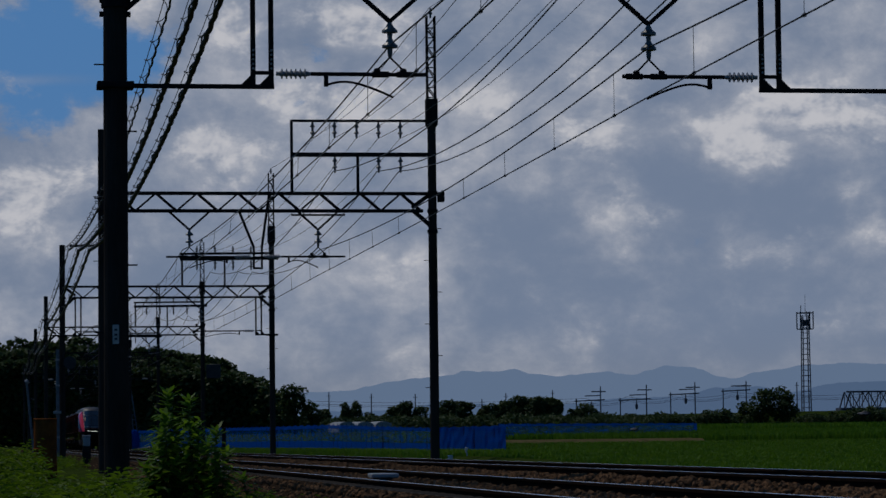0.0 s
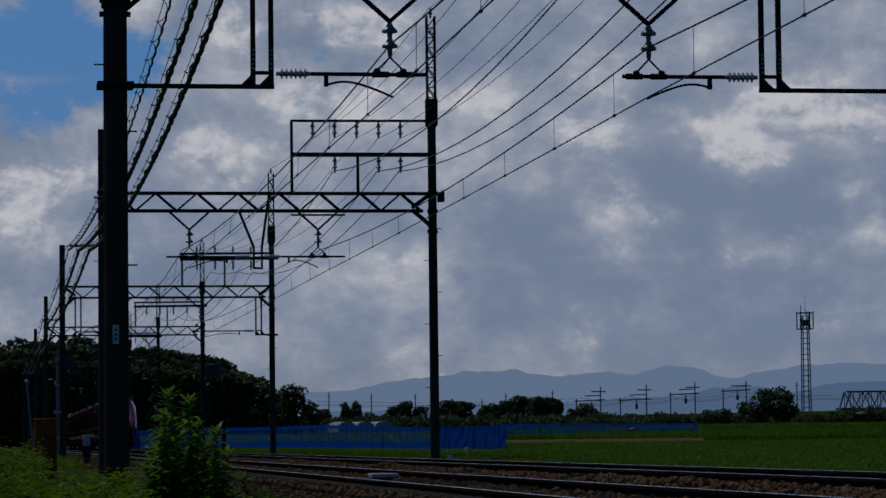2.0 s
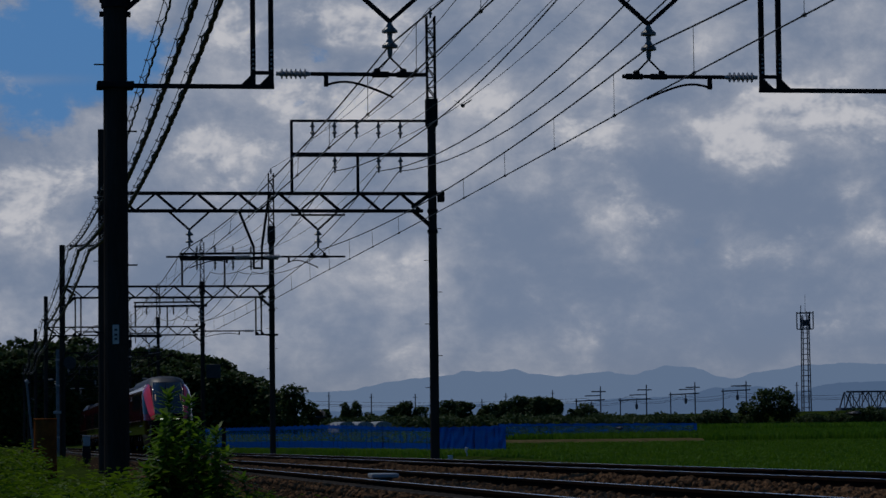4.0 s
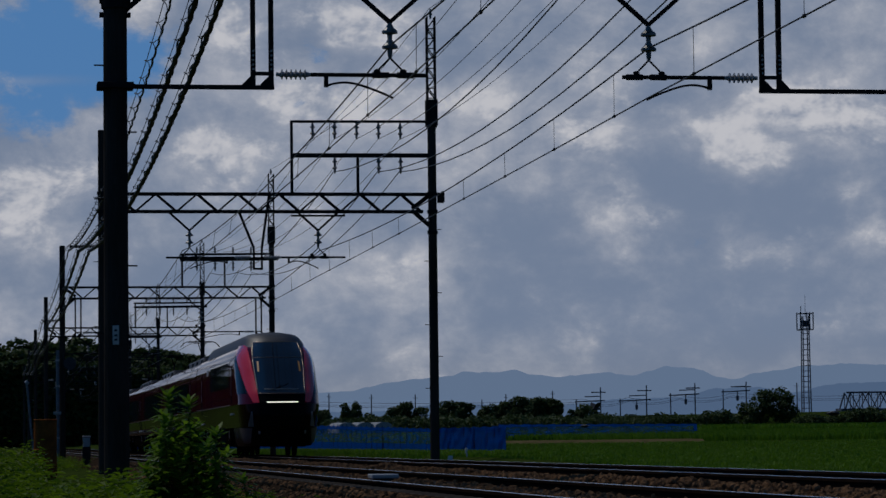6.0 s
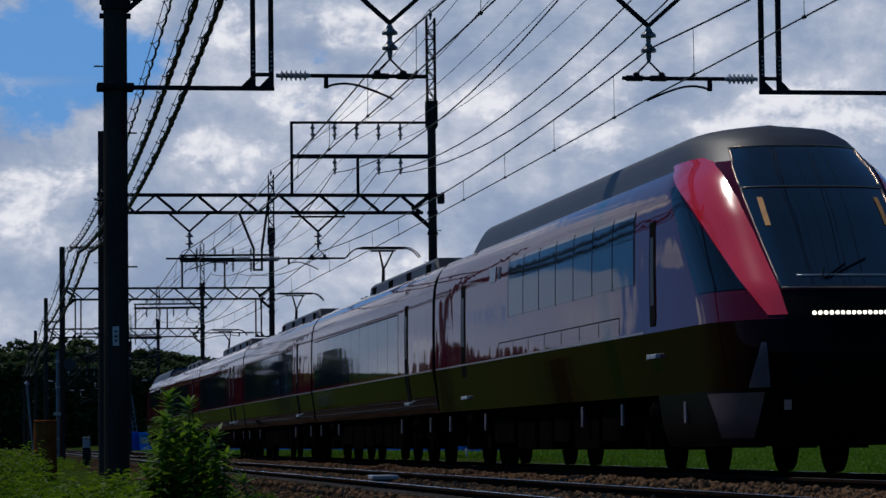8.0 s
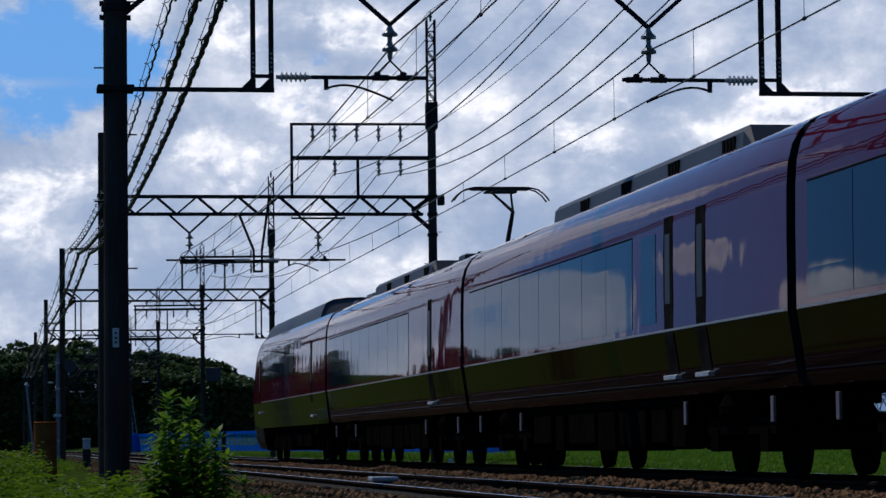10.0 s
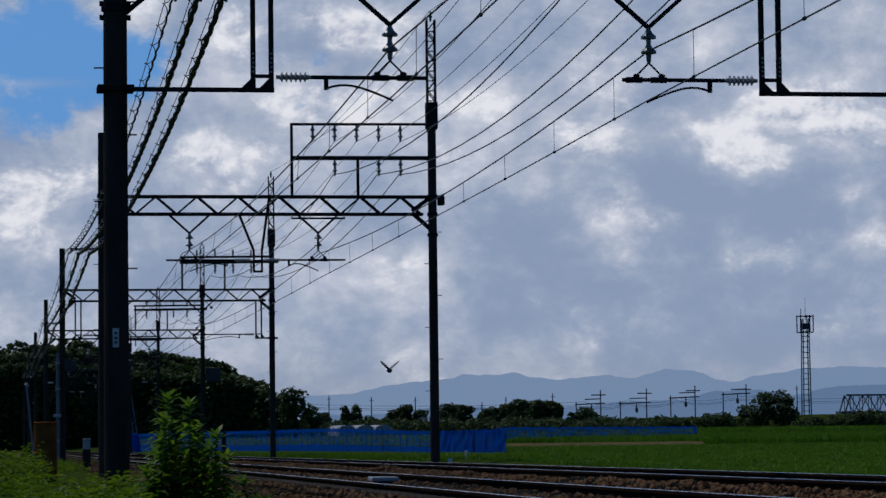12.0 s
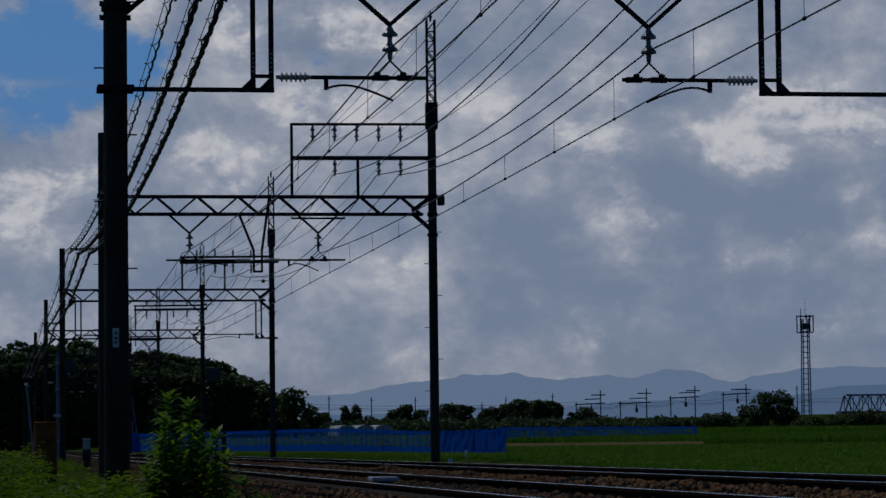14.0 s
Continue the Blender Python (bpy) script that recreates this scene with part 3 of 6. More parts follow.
    if outer:
        for ax, px, s in ((arm_l, xl, 1), (arm_r, xr, -1)):
            b = bmesh.new()
            beam(b, (ax - 0.13, 0, 5.53), (ax - 0.13, 0, lo), 0.07, 0.07)
            beam(b, (ax + 0.13, 0, 5.53), (ax + 0.13, 0, lo), 0.07, 0.07)
            a = part("drop_arm", b, steel, g)
            part("tie_bar", beam(bmesh.new(), (px, 0, 5.5), (ax + s * 0.17, 0, 5.5), 0.08, 0.06), steel, a)
            for k, way in ((-0.13, -1), (0.13, -1)) if s > 0 else ((-0.13, 1), (0.13, 1)):
                b = bmesh.new()
                lo_v, hi_v = [[b.verts.new((ax + k + dx * way, yy, 5.53 + dz)) for dx, dz in ((0.03, 0.0), (0.17, 0.0), (0.03, 0.14))] for yy in (-0.012, 0.012)]
                b.faces.new(lo_v)
                b.faces.new(hi_v[::-1])
                for n0 in range(3):
                    b.faces.new((lo_v[n0], hi_v[n0], hi_v[(n0 + 1) % 3], lo_v[(n0 + 1) % 3]))
                part("gusset", b, steel, a)
                # Pale studs added where daylight shows through the arm's row of holes.
                for n0 in range(5):
                    part("lit_hole", rod(bmesh.new(), (ax + k, -0.05, 5.76 + 0.065 * n0), (ax + k, -0.033, 5.76 + 0.065 * n0), 0.016, n=8), pale_porcelain, a)
            part("clamp_band", rounded(box(bmesh.new(), px - 0.26, px + 0.26, -0.21, 0.21, 5.455, 5.545), 0.01), steel, a)
            part("cross_piece", beam(bmesh.new(), (ax - 0.13, 0, 5.7), (ax + 0.13, 0, 5.7), 0.06, 0.05), steel, a)
            tx = TRACK_L if s > 0 else TRACK_R
            registration(g, ax + s * 0.2, tx + s * 0.46, 5.69, tx - 0.06 + s * 0.04, s)
    else:
        mx = (TRACK_L + TRACK_R) / 2 + 0.05
        b = bmesh.new()
        beam(b, (mx - 0.55, 0, lo), (mx - 0.12, 0, 6.2), 0.07, 0.07, (0, 1, 0))
        beam(b, (mx + 0.35, 0, hi), (mx + 0.12, 0, 6.2), 0.07, 0.07, (0, 1, 0))
        for s in (-0.12, 0.12):
            beam(b, (mx + s, 0, 5.55), (mx + s, 0, 6.25), 0.06, 0.06)
        beam(b, (mx - 0.12, 0, 5.58), (mx + 0.12, 0, 5.58), 0.06, 0.06)
        beam(b, (mx - 0.12, 0, 5.9), (mx + 0.12, 0, 5.9), 0.06, 0.06)
        part("drop_arm", b, steel, g)
        for s, tx in ((-1, TRACK_L), (1, TRACK_R)):
            registration(g, mx + s * 0.2, tx + s * 0.75, 5.92, tx - 0.06, s)
        part("guard_plate", beam(bmesh.new(), (TRACK_R - 0.85, 0, 7.16), (TRACK_R + 0.75, 0, 7.16), 0.12, 0.05), steel, g)
    # side arm for the cables on the field side of the left pole
    if xl > 2:
        part("cable_arm", beam(bmesh.new(), (xl + 0.1, 0, 6.25), (xl - 0.95, 0, 6.25), 0.08, 0.07), steel, g)
    else:
        arm = part("cable_arm", beam(beam(bmesh.new(), (xl - 0.25, 0, 7.0), (xl + 1.75, 0, 7.0), 0.09, 0.08), (xl + 0.1, 0, 6.55), (xl + 0.6, 0, 6.98), 0.07, 0.07, (0, 1, 0)), steel, g)
        for k in range(3):
            disc_insulator(arm, (2.5 + 0.36 * k, 0, 6.97), (0, -0.5, -1), 0.24, 2, 0.07)
        for z in (6.52, 6.72):
            part("pole_band", rod(bmesh.new(), (xl - 0.22, 0, z), (xl + 0.22, 0, z), 0.04, n=8), steel, g)
    return g


G1 = gantry(40.2, 1.65, 13.35, 9.2, 9.9, True, 3.74, 11.24, False, 0, 0.172, "dark overhead-line gantry with thick concrete poles, standing close by")
G2 = gantry(83.6, 3.04, 12.86, 9.68, 9.9, False, 0, 0, True, 2, 0.135, "dark overhead-line gantry with two feeder crossbars and a lattice mast")
for i, y in enumerate(GANTRIES[2:]):
    gantry(y, 2.97, 12.78, 9.75, 9.9, i % 2 == 0, 3.7, 12.15, True, 1, 0.135, "dark steel overhead-line gantry spanning both tracks in the distance")

# number plate and band on the near pole
part("number_plate", rounded(box(bmesh.new(), 1.59, 1.68, -0.195, -0.185, 1.83, 2.1), 0.004), plate_white, G1, "small white plate with dark marks")
for z in (1.9, 1.96, 2.03):
    part("plate_mark", box(bmesh.new(), 1.615, 1.655, -0.2, -0.196, z - 0.014, z + 0.014), ink, G1)
# ---- overhead line: wires ----


def sagging(points, sag, n=14):
    out = []
    for (a, b) in zip(points, points[1:]):
        a, b = Vector(a), Vector(b)
        for i in range(n):
            t = i / n
            p = a.lerp(b, t)
            p.z -= sag * 4 * t * (1 - t)
            out.append(p)
    return out + [Vector(points[-1])]


SPAN = (-58.0, -8.0) + GANTRIES


def line_at(f):
    return [f(i, y) for i, y in enumerate(SPAN)]


for tx in (TRACK_L, TRACK_R):
    wires = thing("contact_line", pose(0, 0, 0), "dark overhead contact line with hangers above a track", "overhead wire", "contact lines")
    far_off = -0.3 if tx == TRACK_L else 0.06
    zig = lambda i: far_off if i % 2 else 0.0
    contact = line_at(lambda i, y: (tx - 0.06 + zig(i), y, rail_z(y) + 5.40))
    messenger = line_at(lambda i, y: (tx - 0.06 + 0.7 * zig(i), y, rail_z(y) + 6.12))
    c = pipe("contact_wire", sagging(contact, 0.03), 0.011, wire_mat, wires)
    pipe("messenger_wire", sagging(messenger, 0.38), 0.013, wire_mat, wires)
    for (a, b), (p, q) in zip(zip(contact[1:], contact[2:]), zip(messenger[1:], messenger[2:])):
        for k in range(9):
            t = (k + 0.5) / 9
            lo, hi = Vector(a).lerp(Vector(b), t), Vector(p).lerp(Vector(q), t)
            hi.z -= 0.38 * 4 * t * (1 - t)
            lo.z -= 0.03 * 4 * t * (1 - t)
            if hi.z > lo.z + 0.03:
                part("hanger_wire", rod(rod(bmesh.new(), lo, hi, 0.0045, n=4), lo - Vector((0, 0.04, 0)), lo + Vector((0, 0.04, 0)), 0.025, n=6), wire_mat, wires)

for i in range(5):
    pipe("feeder_wire", sagging(line_at(lambda k, y: (9.22 + 0.66 * i + 0.03 * (k % 2), y, rail_z(y) + (10.5 if k < 3 else 9.45 if k < 5 else 9.6))), 0.78), 0.008, wire_mat)
for i in (1, 3, 4):
    pipe("feeder_wire", sagging(line_at(lambda k, y: (9.22 + 0.66 * i, y, rail_z(y) + (9.1 if k < 3 else 8.47))), 1.07), 0.015, wire_mat)
pipe("ground_wire", sagging(line_at(lambda k, y: (12.82, y, rail_z(y) + 13.4)), 0.6), 0.009, wire_mat)
for ob in list(scene.objects):
    if ob.name.startswith(("feeder_wire", "ground_wire")):
        tagged(ob, "thin dark sagging feeder wire high above the tracks", "overhead wire", "feeder wires")

# three bundled cables on the left poles, hung in loops from a carrier wire
for i in range(3):
    cab = thing("cable_bundle", pose(0, 0, 0), "black twisted signal cables hung in loops along the line", "cable", "cable bundles")
    ends = [(2.9 + 0.36 * i, 10.0, rail_z(10) + 7.4), (2.5 + 0.36 * i, 40.2, rail_z(40.2) + 6.95)] + [(2.05 + 0.3 * i - 0.02 * j, y, rail_z(y) + 6.15) for j, y in enumerate(GANTRIES[1:])]
    base = sagging(ends[:3], 0.72, 260)[:-1] + sagging(ends[2:6], 0.3, 90)
    pipe("carrier_wire", [p + Vector((-0.075, 0, 0.055)) for p in base[::13]], 0.007, wire_mat, cab)
    r = 0.044 if i else 0.018
    pipe("cable", [p + Vector((0.01 * math.sin(k * 1.3 + i), 0, 0.01 * math.cos(k * 1.3 + i) - 0.03)) for k, p in enumerate(base)], r, cable_mat, cab, 6)
    pipe("lashing_wire", [p + Vector((-0.05 + 0.062 * math.sin(k * 0.75 + i), 0, 0.025 + 0.062 * math.cos(k * 0.75 + i))) for k, p in enumerate(base)], 0.008, cable_mat, cab, 4)
    if i:
        pipe("cable", [p + Vector((0.03 * math.sin(k * 0.45 + 2.6 + i) - 0.02, 0, 0.03 * math.cos(k * 0.45 + 2.6 + i))) for k, p in enumerate(base)], 0.016, cable_mat, cab, 5)
# ---- distance: hills, woods, far line ----
RIDGE_FAR = [(256, 48), (400, 50), (479, 52), (531, 54), (558, 60), (593, 67), (636, 72), (689, 76), (707, 83), (733, 81), (760, 81), (786, 85), (813, 77), (857, 73), (879, 75), (911, 78), (933, 80), (951, 76), (973, 74), (1000, 81), (1023, 88), (1063, 86), (1081, 82), (1108, 71), (1135, 67), (1172, 77), (1208, 81), (1245, 87), (1319, 90), (1381, 88), (1448, 91), (1510, 86)]
RIDGE_NEAR = [(354, 17), (421, 17), (475, 21), (528, 28), (569, 24), (623, 19), (664, 23), (733, 29), (802, 31), (850, 41), (899, 42), (941, 35), (997, 45), (1059, 47), (1153, 40)]
HILL = [(-3.5, 16.2), (0.3, 15.9), (4.2, 16.6), (7.7, 15.9), (11.1, 17.3), (14.0, 17.0), (18.0, 15.4), (22.7, 14.5), (27.8, 14.8), (32.8, 13.7), (37.8, 12.9), (41.7, 11.4), (44.7, 10.0), (47.2, 7.0)]
LONE = [(39.47, 380.00, 6.92, 2.73)]
BIG = [(118.44, 420.00, 6.53, 2.85), (114.87, 420.00, 6.05, 2.85), (113.78, 425.00, 4.39, 1.70)]
FAR_A = [(75.6, 620.0, 6.3, 1.2), (77.9, 620.0, 6.6, 1.5), (86.6, 620.0, 5.5, 1.7), (88.5, 620.0, 6.5, 2.0), (92.3, 620.0, 5.4, 1.7), (96.1, 620.0, 5.1, 1.5), (99.3, 620.0, 6.6, 2.5), (102.4, 620.0, 6.3, 1.7), (106.6, 620.0, 5.3, 1.7), (109.4, 620.0, 5.5, 2.0)]
FAR_B = [(112.6, 620.0, 6.5, 2.7), (116.5, 620.0, 7.2, 3.2), (119.4, 620.0, 7.2, 3.7), (121.6, 620.0, 5.9, 2.5), (127.1, 620.0, 4.3, 1.7), (129.9, 620.0, 5.5, 2.5), (70.3, 620.0, 4.9, 1.7), (67.2, 620.0, 3.7, 1.5), (81.0, 620.0, 3.9, 1.2), (84.1, 620.0, 3.5, 1.2)]
HEDGE = [(104.3, 470.0, 1.8, 1.3), (107.2, 470.0, 1.9, 1.3), (110.2, 470.0, 2.0, 1.3), (113.1, 470.0, 2.2, 1.3), (116.1, 470.0, 2.3, 1.3), (120.2, 470.0, 2.9, 1.7), (123.0, 470.0, 3.2, 1.7), (137.9, 470.0, 2.3, 1.7), (141.4, 470.0, 2.4, 1.9), (145.0, 470.0, 3.2, 1.7), (148.5, 470.0, 3.4, 1.9), (152.0, 470.0, 3.1, 1.7), (136.4, 470.0, 1.9, 1.3), (142.9, 470.0, 1.9, 1.5)]
FAR_GANTRIES = [(133.5, 6.6, 139.3, 9.4), (144.0, 6.7, 150.3, 9.7), (156.1, 7.9, 162.0, 10.2), (168.8, 8.6, 174.4, 10.4)]
FAR_POLES = [(74.2, 8.5), (83.9, 8.1), (94.0, 8.0), (115.0, 7.9), (125.9, 8.6), (183.9, 9.9), (109.4, 6.7)]
# Distance haze is put in here: the hills glow pale blue.
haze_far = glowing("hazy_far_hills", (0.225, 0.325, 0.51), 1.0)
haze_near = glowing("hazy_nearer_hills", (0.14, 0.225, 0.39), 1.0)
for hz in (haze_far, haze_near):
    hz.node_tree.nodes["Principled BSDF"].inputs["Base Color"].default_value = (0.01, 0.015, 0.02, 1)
leaf_dark = leafy("dark_broad_leaves", (0.03, 0.056, 0.018), (0.066, 0.10, 0.028), 0.3)
leaf_far = leafy("far_tree_leaves", (0.04, 0.07, 0.024), (0.075, 0.11, 0.035), 0.25)
leaf_weed = leafy("weed_leaves", (0.015, 0.055, 0.004), (0.145, 0.24, 0.011), 0.5, 0.6)
leaf_herb = leafy("tall_herb_leaves", (0.03, 0.10, 0.01), (0.2, 0.34, 0.02), 0.5, 0.45)
rice_leaf = leafy("rice_leaves", (0.06, 0.15, 0.008), (0.11, 0.22, 0.012), 0.35, 0.7)
bark = material("tree_bark", (0.05, 0.04, 0.03), 0.9, 0, (0.03, 0.025, 0.02), 3, 0.4, 20)


def ridge(name, rows, y, mat, seed, label):
    xs_ = [rows[0][0] + (rows[-1][0] - rows[0][0]) * i / 260 for i in range(261)]
    top = [table_x(rows, x) + 0.8 * noise.noise((x * 0.03, seed, 0)) + 1.0 * noise.noise((x * 0.09, seed, 2)) + 0.6 * noise.noise((x * 0.3, seed, 4)) for x in xs_]
    v = [(x, y + 120 * k * (1 + 0.3 * noise.noise((x * 0.02, seed, k))), -3 + (h + 3) * q) for k, q in ((0, 1.0), (-1, 0.55), (-2, 0.0)) for x, h in zip(xs_, top)]
    f = [(j * 261 + i, j * 261 + i + 1, (j + 1) * 261 + i + 1, (j + 1) * 261 + i) for j in range(2) for i in range(260)]
    tagged(grid_mesh(name, v, f, mat), label, "backdrop", kind="structure")


def table_x(rows, x):
    for (a, p), (b, q) in zip(rows, rows[1:]):
        if x <= b:
            t = max(0.0, (x - a) / (b - a))
            t = t * t * (3 - 2 * t)
            return p + (q - p) * t
    return rows[-1][1]


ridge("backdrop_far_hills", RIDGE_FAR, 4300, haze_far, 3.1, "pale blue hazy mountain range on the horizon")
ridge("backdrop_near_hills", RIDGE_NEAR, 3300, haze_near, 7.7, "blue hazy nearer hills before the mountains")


def leaf_cloud(rs, blobs, per, size, flat=0.8):
    """Small bent leaf clumps scattered through the outer shells of several rounded masses: verts and faces."""
    v, f = [], []
    for cx, cy, cz, rx, ry, rz in blobs:
        n = max(20, int(per * (rx * rz)))
        for _ in range(n):
            d = Vector((rs.gauss(0, 1), rs.gauss(0, 1), rs.gauss(0, 1))).normalized()
            k = rs.uniform(0.55, 1.0) ** 0.5 * (1 + 0.22 * noise.noise(d * 2.3 + Vector((cx, cy, cz))))
            c = Vector((cx + d.x * rx * k, cy + d.y * ry * k, cz + d.z * rz * k))
            s = size * rs.uniform(0.6, 1.4)
            e = Euler((rs.uniform(-0.9, 0.9), rs.uniform(-0.9, 0.9), rs.random() * 6.28)).to_matrix()
            o = len(v)
            v += [c + e @ Vector(q) * s for q in ((-0.5, -0.32, 0), (0.1, -0.45, 0.12), (0.6, 0.05, 0), (0.05, 0.45, 0.1), (-0.5, 0.3, -0.05))]
            f.append((o, o + 1, o + 2, o + 3, o + 4))
    return v, f


def crown_blobs(rs, x, y, top, half, base, count):
    """Rounded masses that fill a crown from base to top."""
    h = top - base
    out = [(x, y, base + h * 0.5, half * 0.62, half * 0.62, h * 0.46)]
    for _ in range(count):
        a, q = rs.random() * 6.28, rs.uniform(0.15, 0.86)
        r = half * (0.62 if q < 0.6 else 0.45) * rs.uniform(0.7, 1.1)
        s = half * rs.uniform(0.28, 0.48)
        out.append((x + r * math.cos(a), y + r * math.sin(a), base + h * q, s, s, s * 0.8))
    return out


def tree(x, y, top, half, rs, mat, per, size, label, group=""):
    g = ground_z(x, y)
    t = thing("tree", pose(x, y, g - 0.05), label, "tree", group)
    H = top - g
    b = bmesh.new()
    tr_ = half * 0.09 + 0.05
    rod(b, (0, 0, 0), (0.05 * H * rs.uniform(-1, 1), 0, H * 0.55), tr_, tr_ * 0.5, n=9)
    tk = part("trunk", b, bark, t, smooth=True)
    for _ in range(6):
        a, q = rs.random() * 6.28, rs.uniform(0.22, 0.5)
        part("limb", rod(bmesh.new(), (0, 0, H * q), (half * 0.6 * math.cos(a), half * 0.6 * math.sin(a), H * (q + rs.uniform(0.15, 0.3))), tr_ * 0.4, tr_ * 0.12, n=6), bark, tk)
    v, f = leaf_cloud(rs, crown_blobs(rs, 0, 0, H, half, H * 0.06, 14), per, size)
    tagged(grid_mesh("crown", v, f, mat, t, smooth=False), kind="stuff")
    return t


rw = random.Random(21)
# wooded hill behind the line: one mass of crowns, several rows deep
blobs = []
for i in range(260):
    row = i % 3
    x = rw.uniform(HILL[0][0] - (16 if i < 150 else 90), HILL[-1][0] + 1.5)
    top = (table_x(HILL, x) + 0.4) * (1.0 - 0.12 * row) - rw.uniform(0, 0.5)
    r = rw.uniform(1.6, 3.0)
    y = 500 - row * 9 + rw.uniform(-3, 3)
    blobs.append((x, y, top - r, r, r, r))
    blobs.append((x + rw.uniform(-1, 1), y - 1, (top - r) * 0.55, r * 1.25, r, top * 0.32))
    blobs.append((x + rw.uniform(-1, 1), y - 2, top * 0.16, r * 1.3, r, top * 0.3))
v, f = leaf_cloud(rw, blobs, 75, 0.66)
tagged(grid_mesh("woodland", v, f, leaf_dark, smooth=False), "dark dense broadleaf wood on a low hill", "woodland", kind="stuff")
slope = [(x, y, max(-2.0, table_x(HILL, x) * 0.72) * q + (1 - q) * -2.6) for q, y in ((0, 484), (0.6, 496), (1, 512), (0.7, 560), (0, 640)) for x in [-92 + 6.4 * i for i in range(23)]]
tagged(grid_mesh("hillside", slope, [(j * 23 + i, j * 23 + i + 1, (j + 1) * 23 + i + 1, (j + 1) * 23 + i) for j in range(4) for i in range(22)], soil), "shaded slope under the wood", "hill", kind="structure")

for x, y, top, half in LONE:
    tree(x, y, top, half, rw, leaf_dark, 150, 0.3, "dark leafy tree standing at the end of the wood")
    tree(x + 3.2, y + 8, top - 2.6, half * 0.7, rw, leaf_dark, 150, 0.3, "low dark leafy tree beside a taller one")
for x, y, top, half in BIG:
    tree(x, y, top, half, rw, leaf_dark, 130, 0.3, "broad dark evergreen tree at the edge of the fields", "field trees")
for x, y, top, half in FAR_A + FAR_B:
    tree(x, y, top, half * 1.45, rw, leaf_far, 130, 0.42, "distant dark green tree across the fields", "distant trees")
hv, hf = [], []
for x, y, top, half in HEDGE:
    bl = [(x + rw.uniform(-1.5, 1.5), y + rw.uniform(-2, 2), top * rw.uniform(0.3, 0.55), half * rw.uniform(0.7, 1.1), half, top * 0.45) for _ in range(4)]
    v, f = leaf_cloud(rw, bl, 150, 0.32)
    o = len(hv)
    hv += v
    hf += [tuple(i + o for i in q) for q in f]
tagged(grid_mesh("hedgerow", hv, hf, leaf_far, smooth=False), "low dark hedge and scrub along the far field edge", "hedge", kind="stuff")
hv, hf = [], []
for k in range(150):
    x = rw.uniform(58, 150)
    hv_, hf_ = leaf_cloud(rw, [(x, 590 + rw.uniform(-15, 15), 0.9, rw.uniform(1.2, 2.8), 1.5, rw.uniform(0.9, 2.3))], 55, 0.45)
    o = len(hv)
    hv += hv_
    hf += [tuple(i + o for i in q) for q in hf_]
tagged(grid_mesh("scrub_belt", hv, hf, leaf_far, smooth=False), "dark belt of scrub in front of distant trees", "scrub", kind="stuff")
# embankment of the other line, far off
ev = [(x, y, z) for x in (60, 90, 120, 150, 180, 215, 260) for y, z in ((628, -0.5), (640, 1.2 + x * 0.01), (652, 1.2 + x * 0.01), (664, -0.5))]
tagged(grid_mesh("embankment", ev, [(j * 4 + i, j * 4 + i + 1, (j + 1) * 4 + i + 1, (j + 1) * 4 + i) for j in range(6) for i in range(3)], soil), "low grassy embankment of another line", "embankment", kind="structure")

# Far steelwork: distance haze is put into this paler, bluish grey.
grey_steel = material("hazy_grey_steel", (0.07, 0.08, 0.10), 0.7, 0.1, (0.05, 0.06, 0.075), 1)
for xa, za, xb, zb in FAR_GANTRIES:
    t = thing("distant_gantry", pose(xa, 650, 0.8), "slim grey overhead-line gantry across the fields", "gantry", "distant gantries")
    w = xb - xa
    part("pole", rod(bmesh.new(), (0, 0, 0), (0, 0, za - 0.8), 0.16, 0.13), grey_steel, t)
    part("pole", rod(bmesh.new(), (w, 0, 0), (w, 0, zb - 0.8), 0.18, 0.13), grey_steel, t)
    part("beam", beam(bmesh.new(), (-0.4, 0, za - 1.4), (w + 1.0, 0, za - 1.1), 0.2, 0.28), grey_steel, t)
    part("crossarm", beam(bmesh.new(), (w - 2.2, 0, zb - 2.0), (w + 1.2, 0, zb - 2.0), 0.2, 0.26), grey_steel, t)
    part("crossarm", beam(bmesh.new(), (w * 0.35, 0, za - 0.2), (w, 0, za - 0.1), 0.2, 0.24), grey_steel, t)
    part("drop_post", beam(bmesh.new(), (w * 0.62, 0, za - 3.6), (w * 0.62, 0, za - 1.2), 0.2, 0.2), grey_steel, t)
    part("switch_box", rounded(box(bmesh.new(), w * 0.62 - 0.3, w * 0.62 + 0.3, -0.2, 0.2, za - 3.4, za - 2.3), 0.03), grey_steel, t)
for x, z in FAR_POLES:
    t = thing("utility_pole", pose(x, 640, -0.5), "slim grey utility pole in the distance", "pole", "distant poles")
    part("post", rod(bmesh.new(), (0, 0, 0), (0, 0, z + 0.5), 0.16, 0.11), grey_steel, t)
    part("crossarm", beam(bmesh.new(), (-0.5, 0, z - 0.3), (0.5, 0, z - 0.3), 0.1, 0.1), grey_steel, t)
for k, h in enumerate((4.2, 5.6, 6.4)):
    pipe("distant_wire", sagging([(x, 646, z - h * 0.45) for x, z in [(60, 9.0)] + [(p[0] + 1, 6.6 + 0.03 * (p[0] - 70)) for p in FAR_GANTRIES] + [(215, 9.5), (260, 10)]], 0.9, 8), 0.035, wire_mat)
for ob in list(scene.objects):
    if ob.name.startswith("distant_wire"):
        tagged(ob, "thin dark wire of a distant line", "overhead wire", "distant wires")

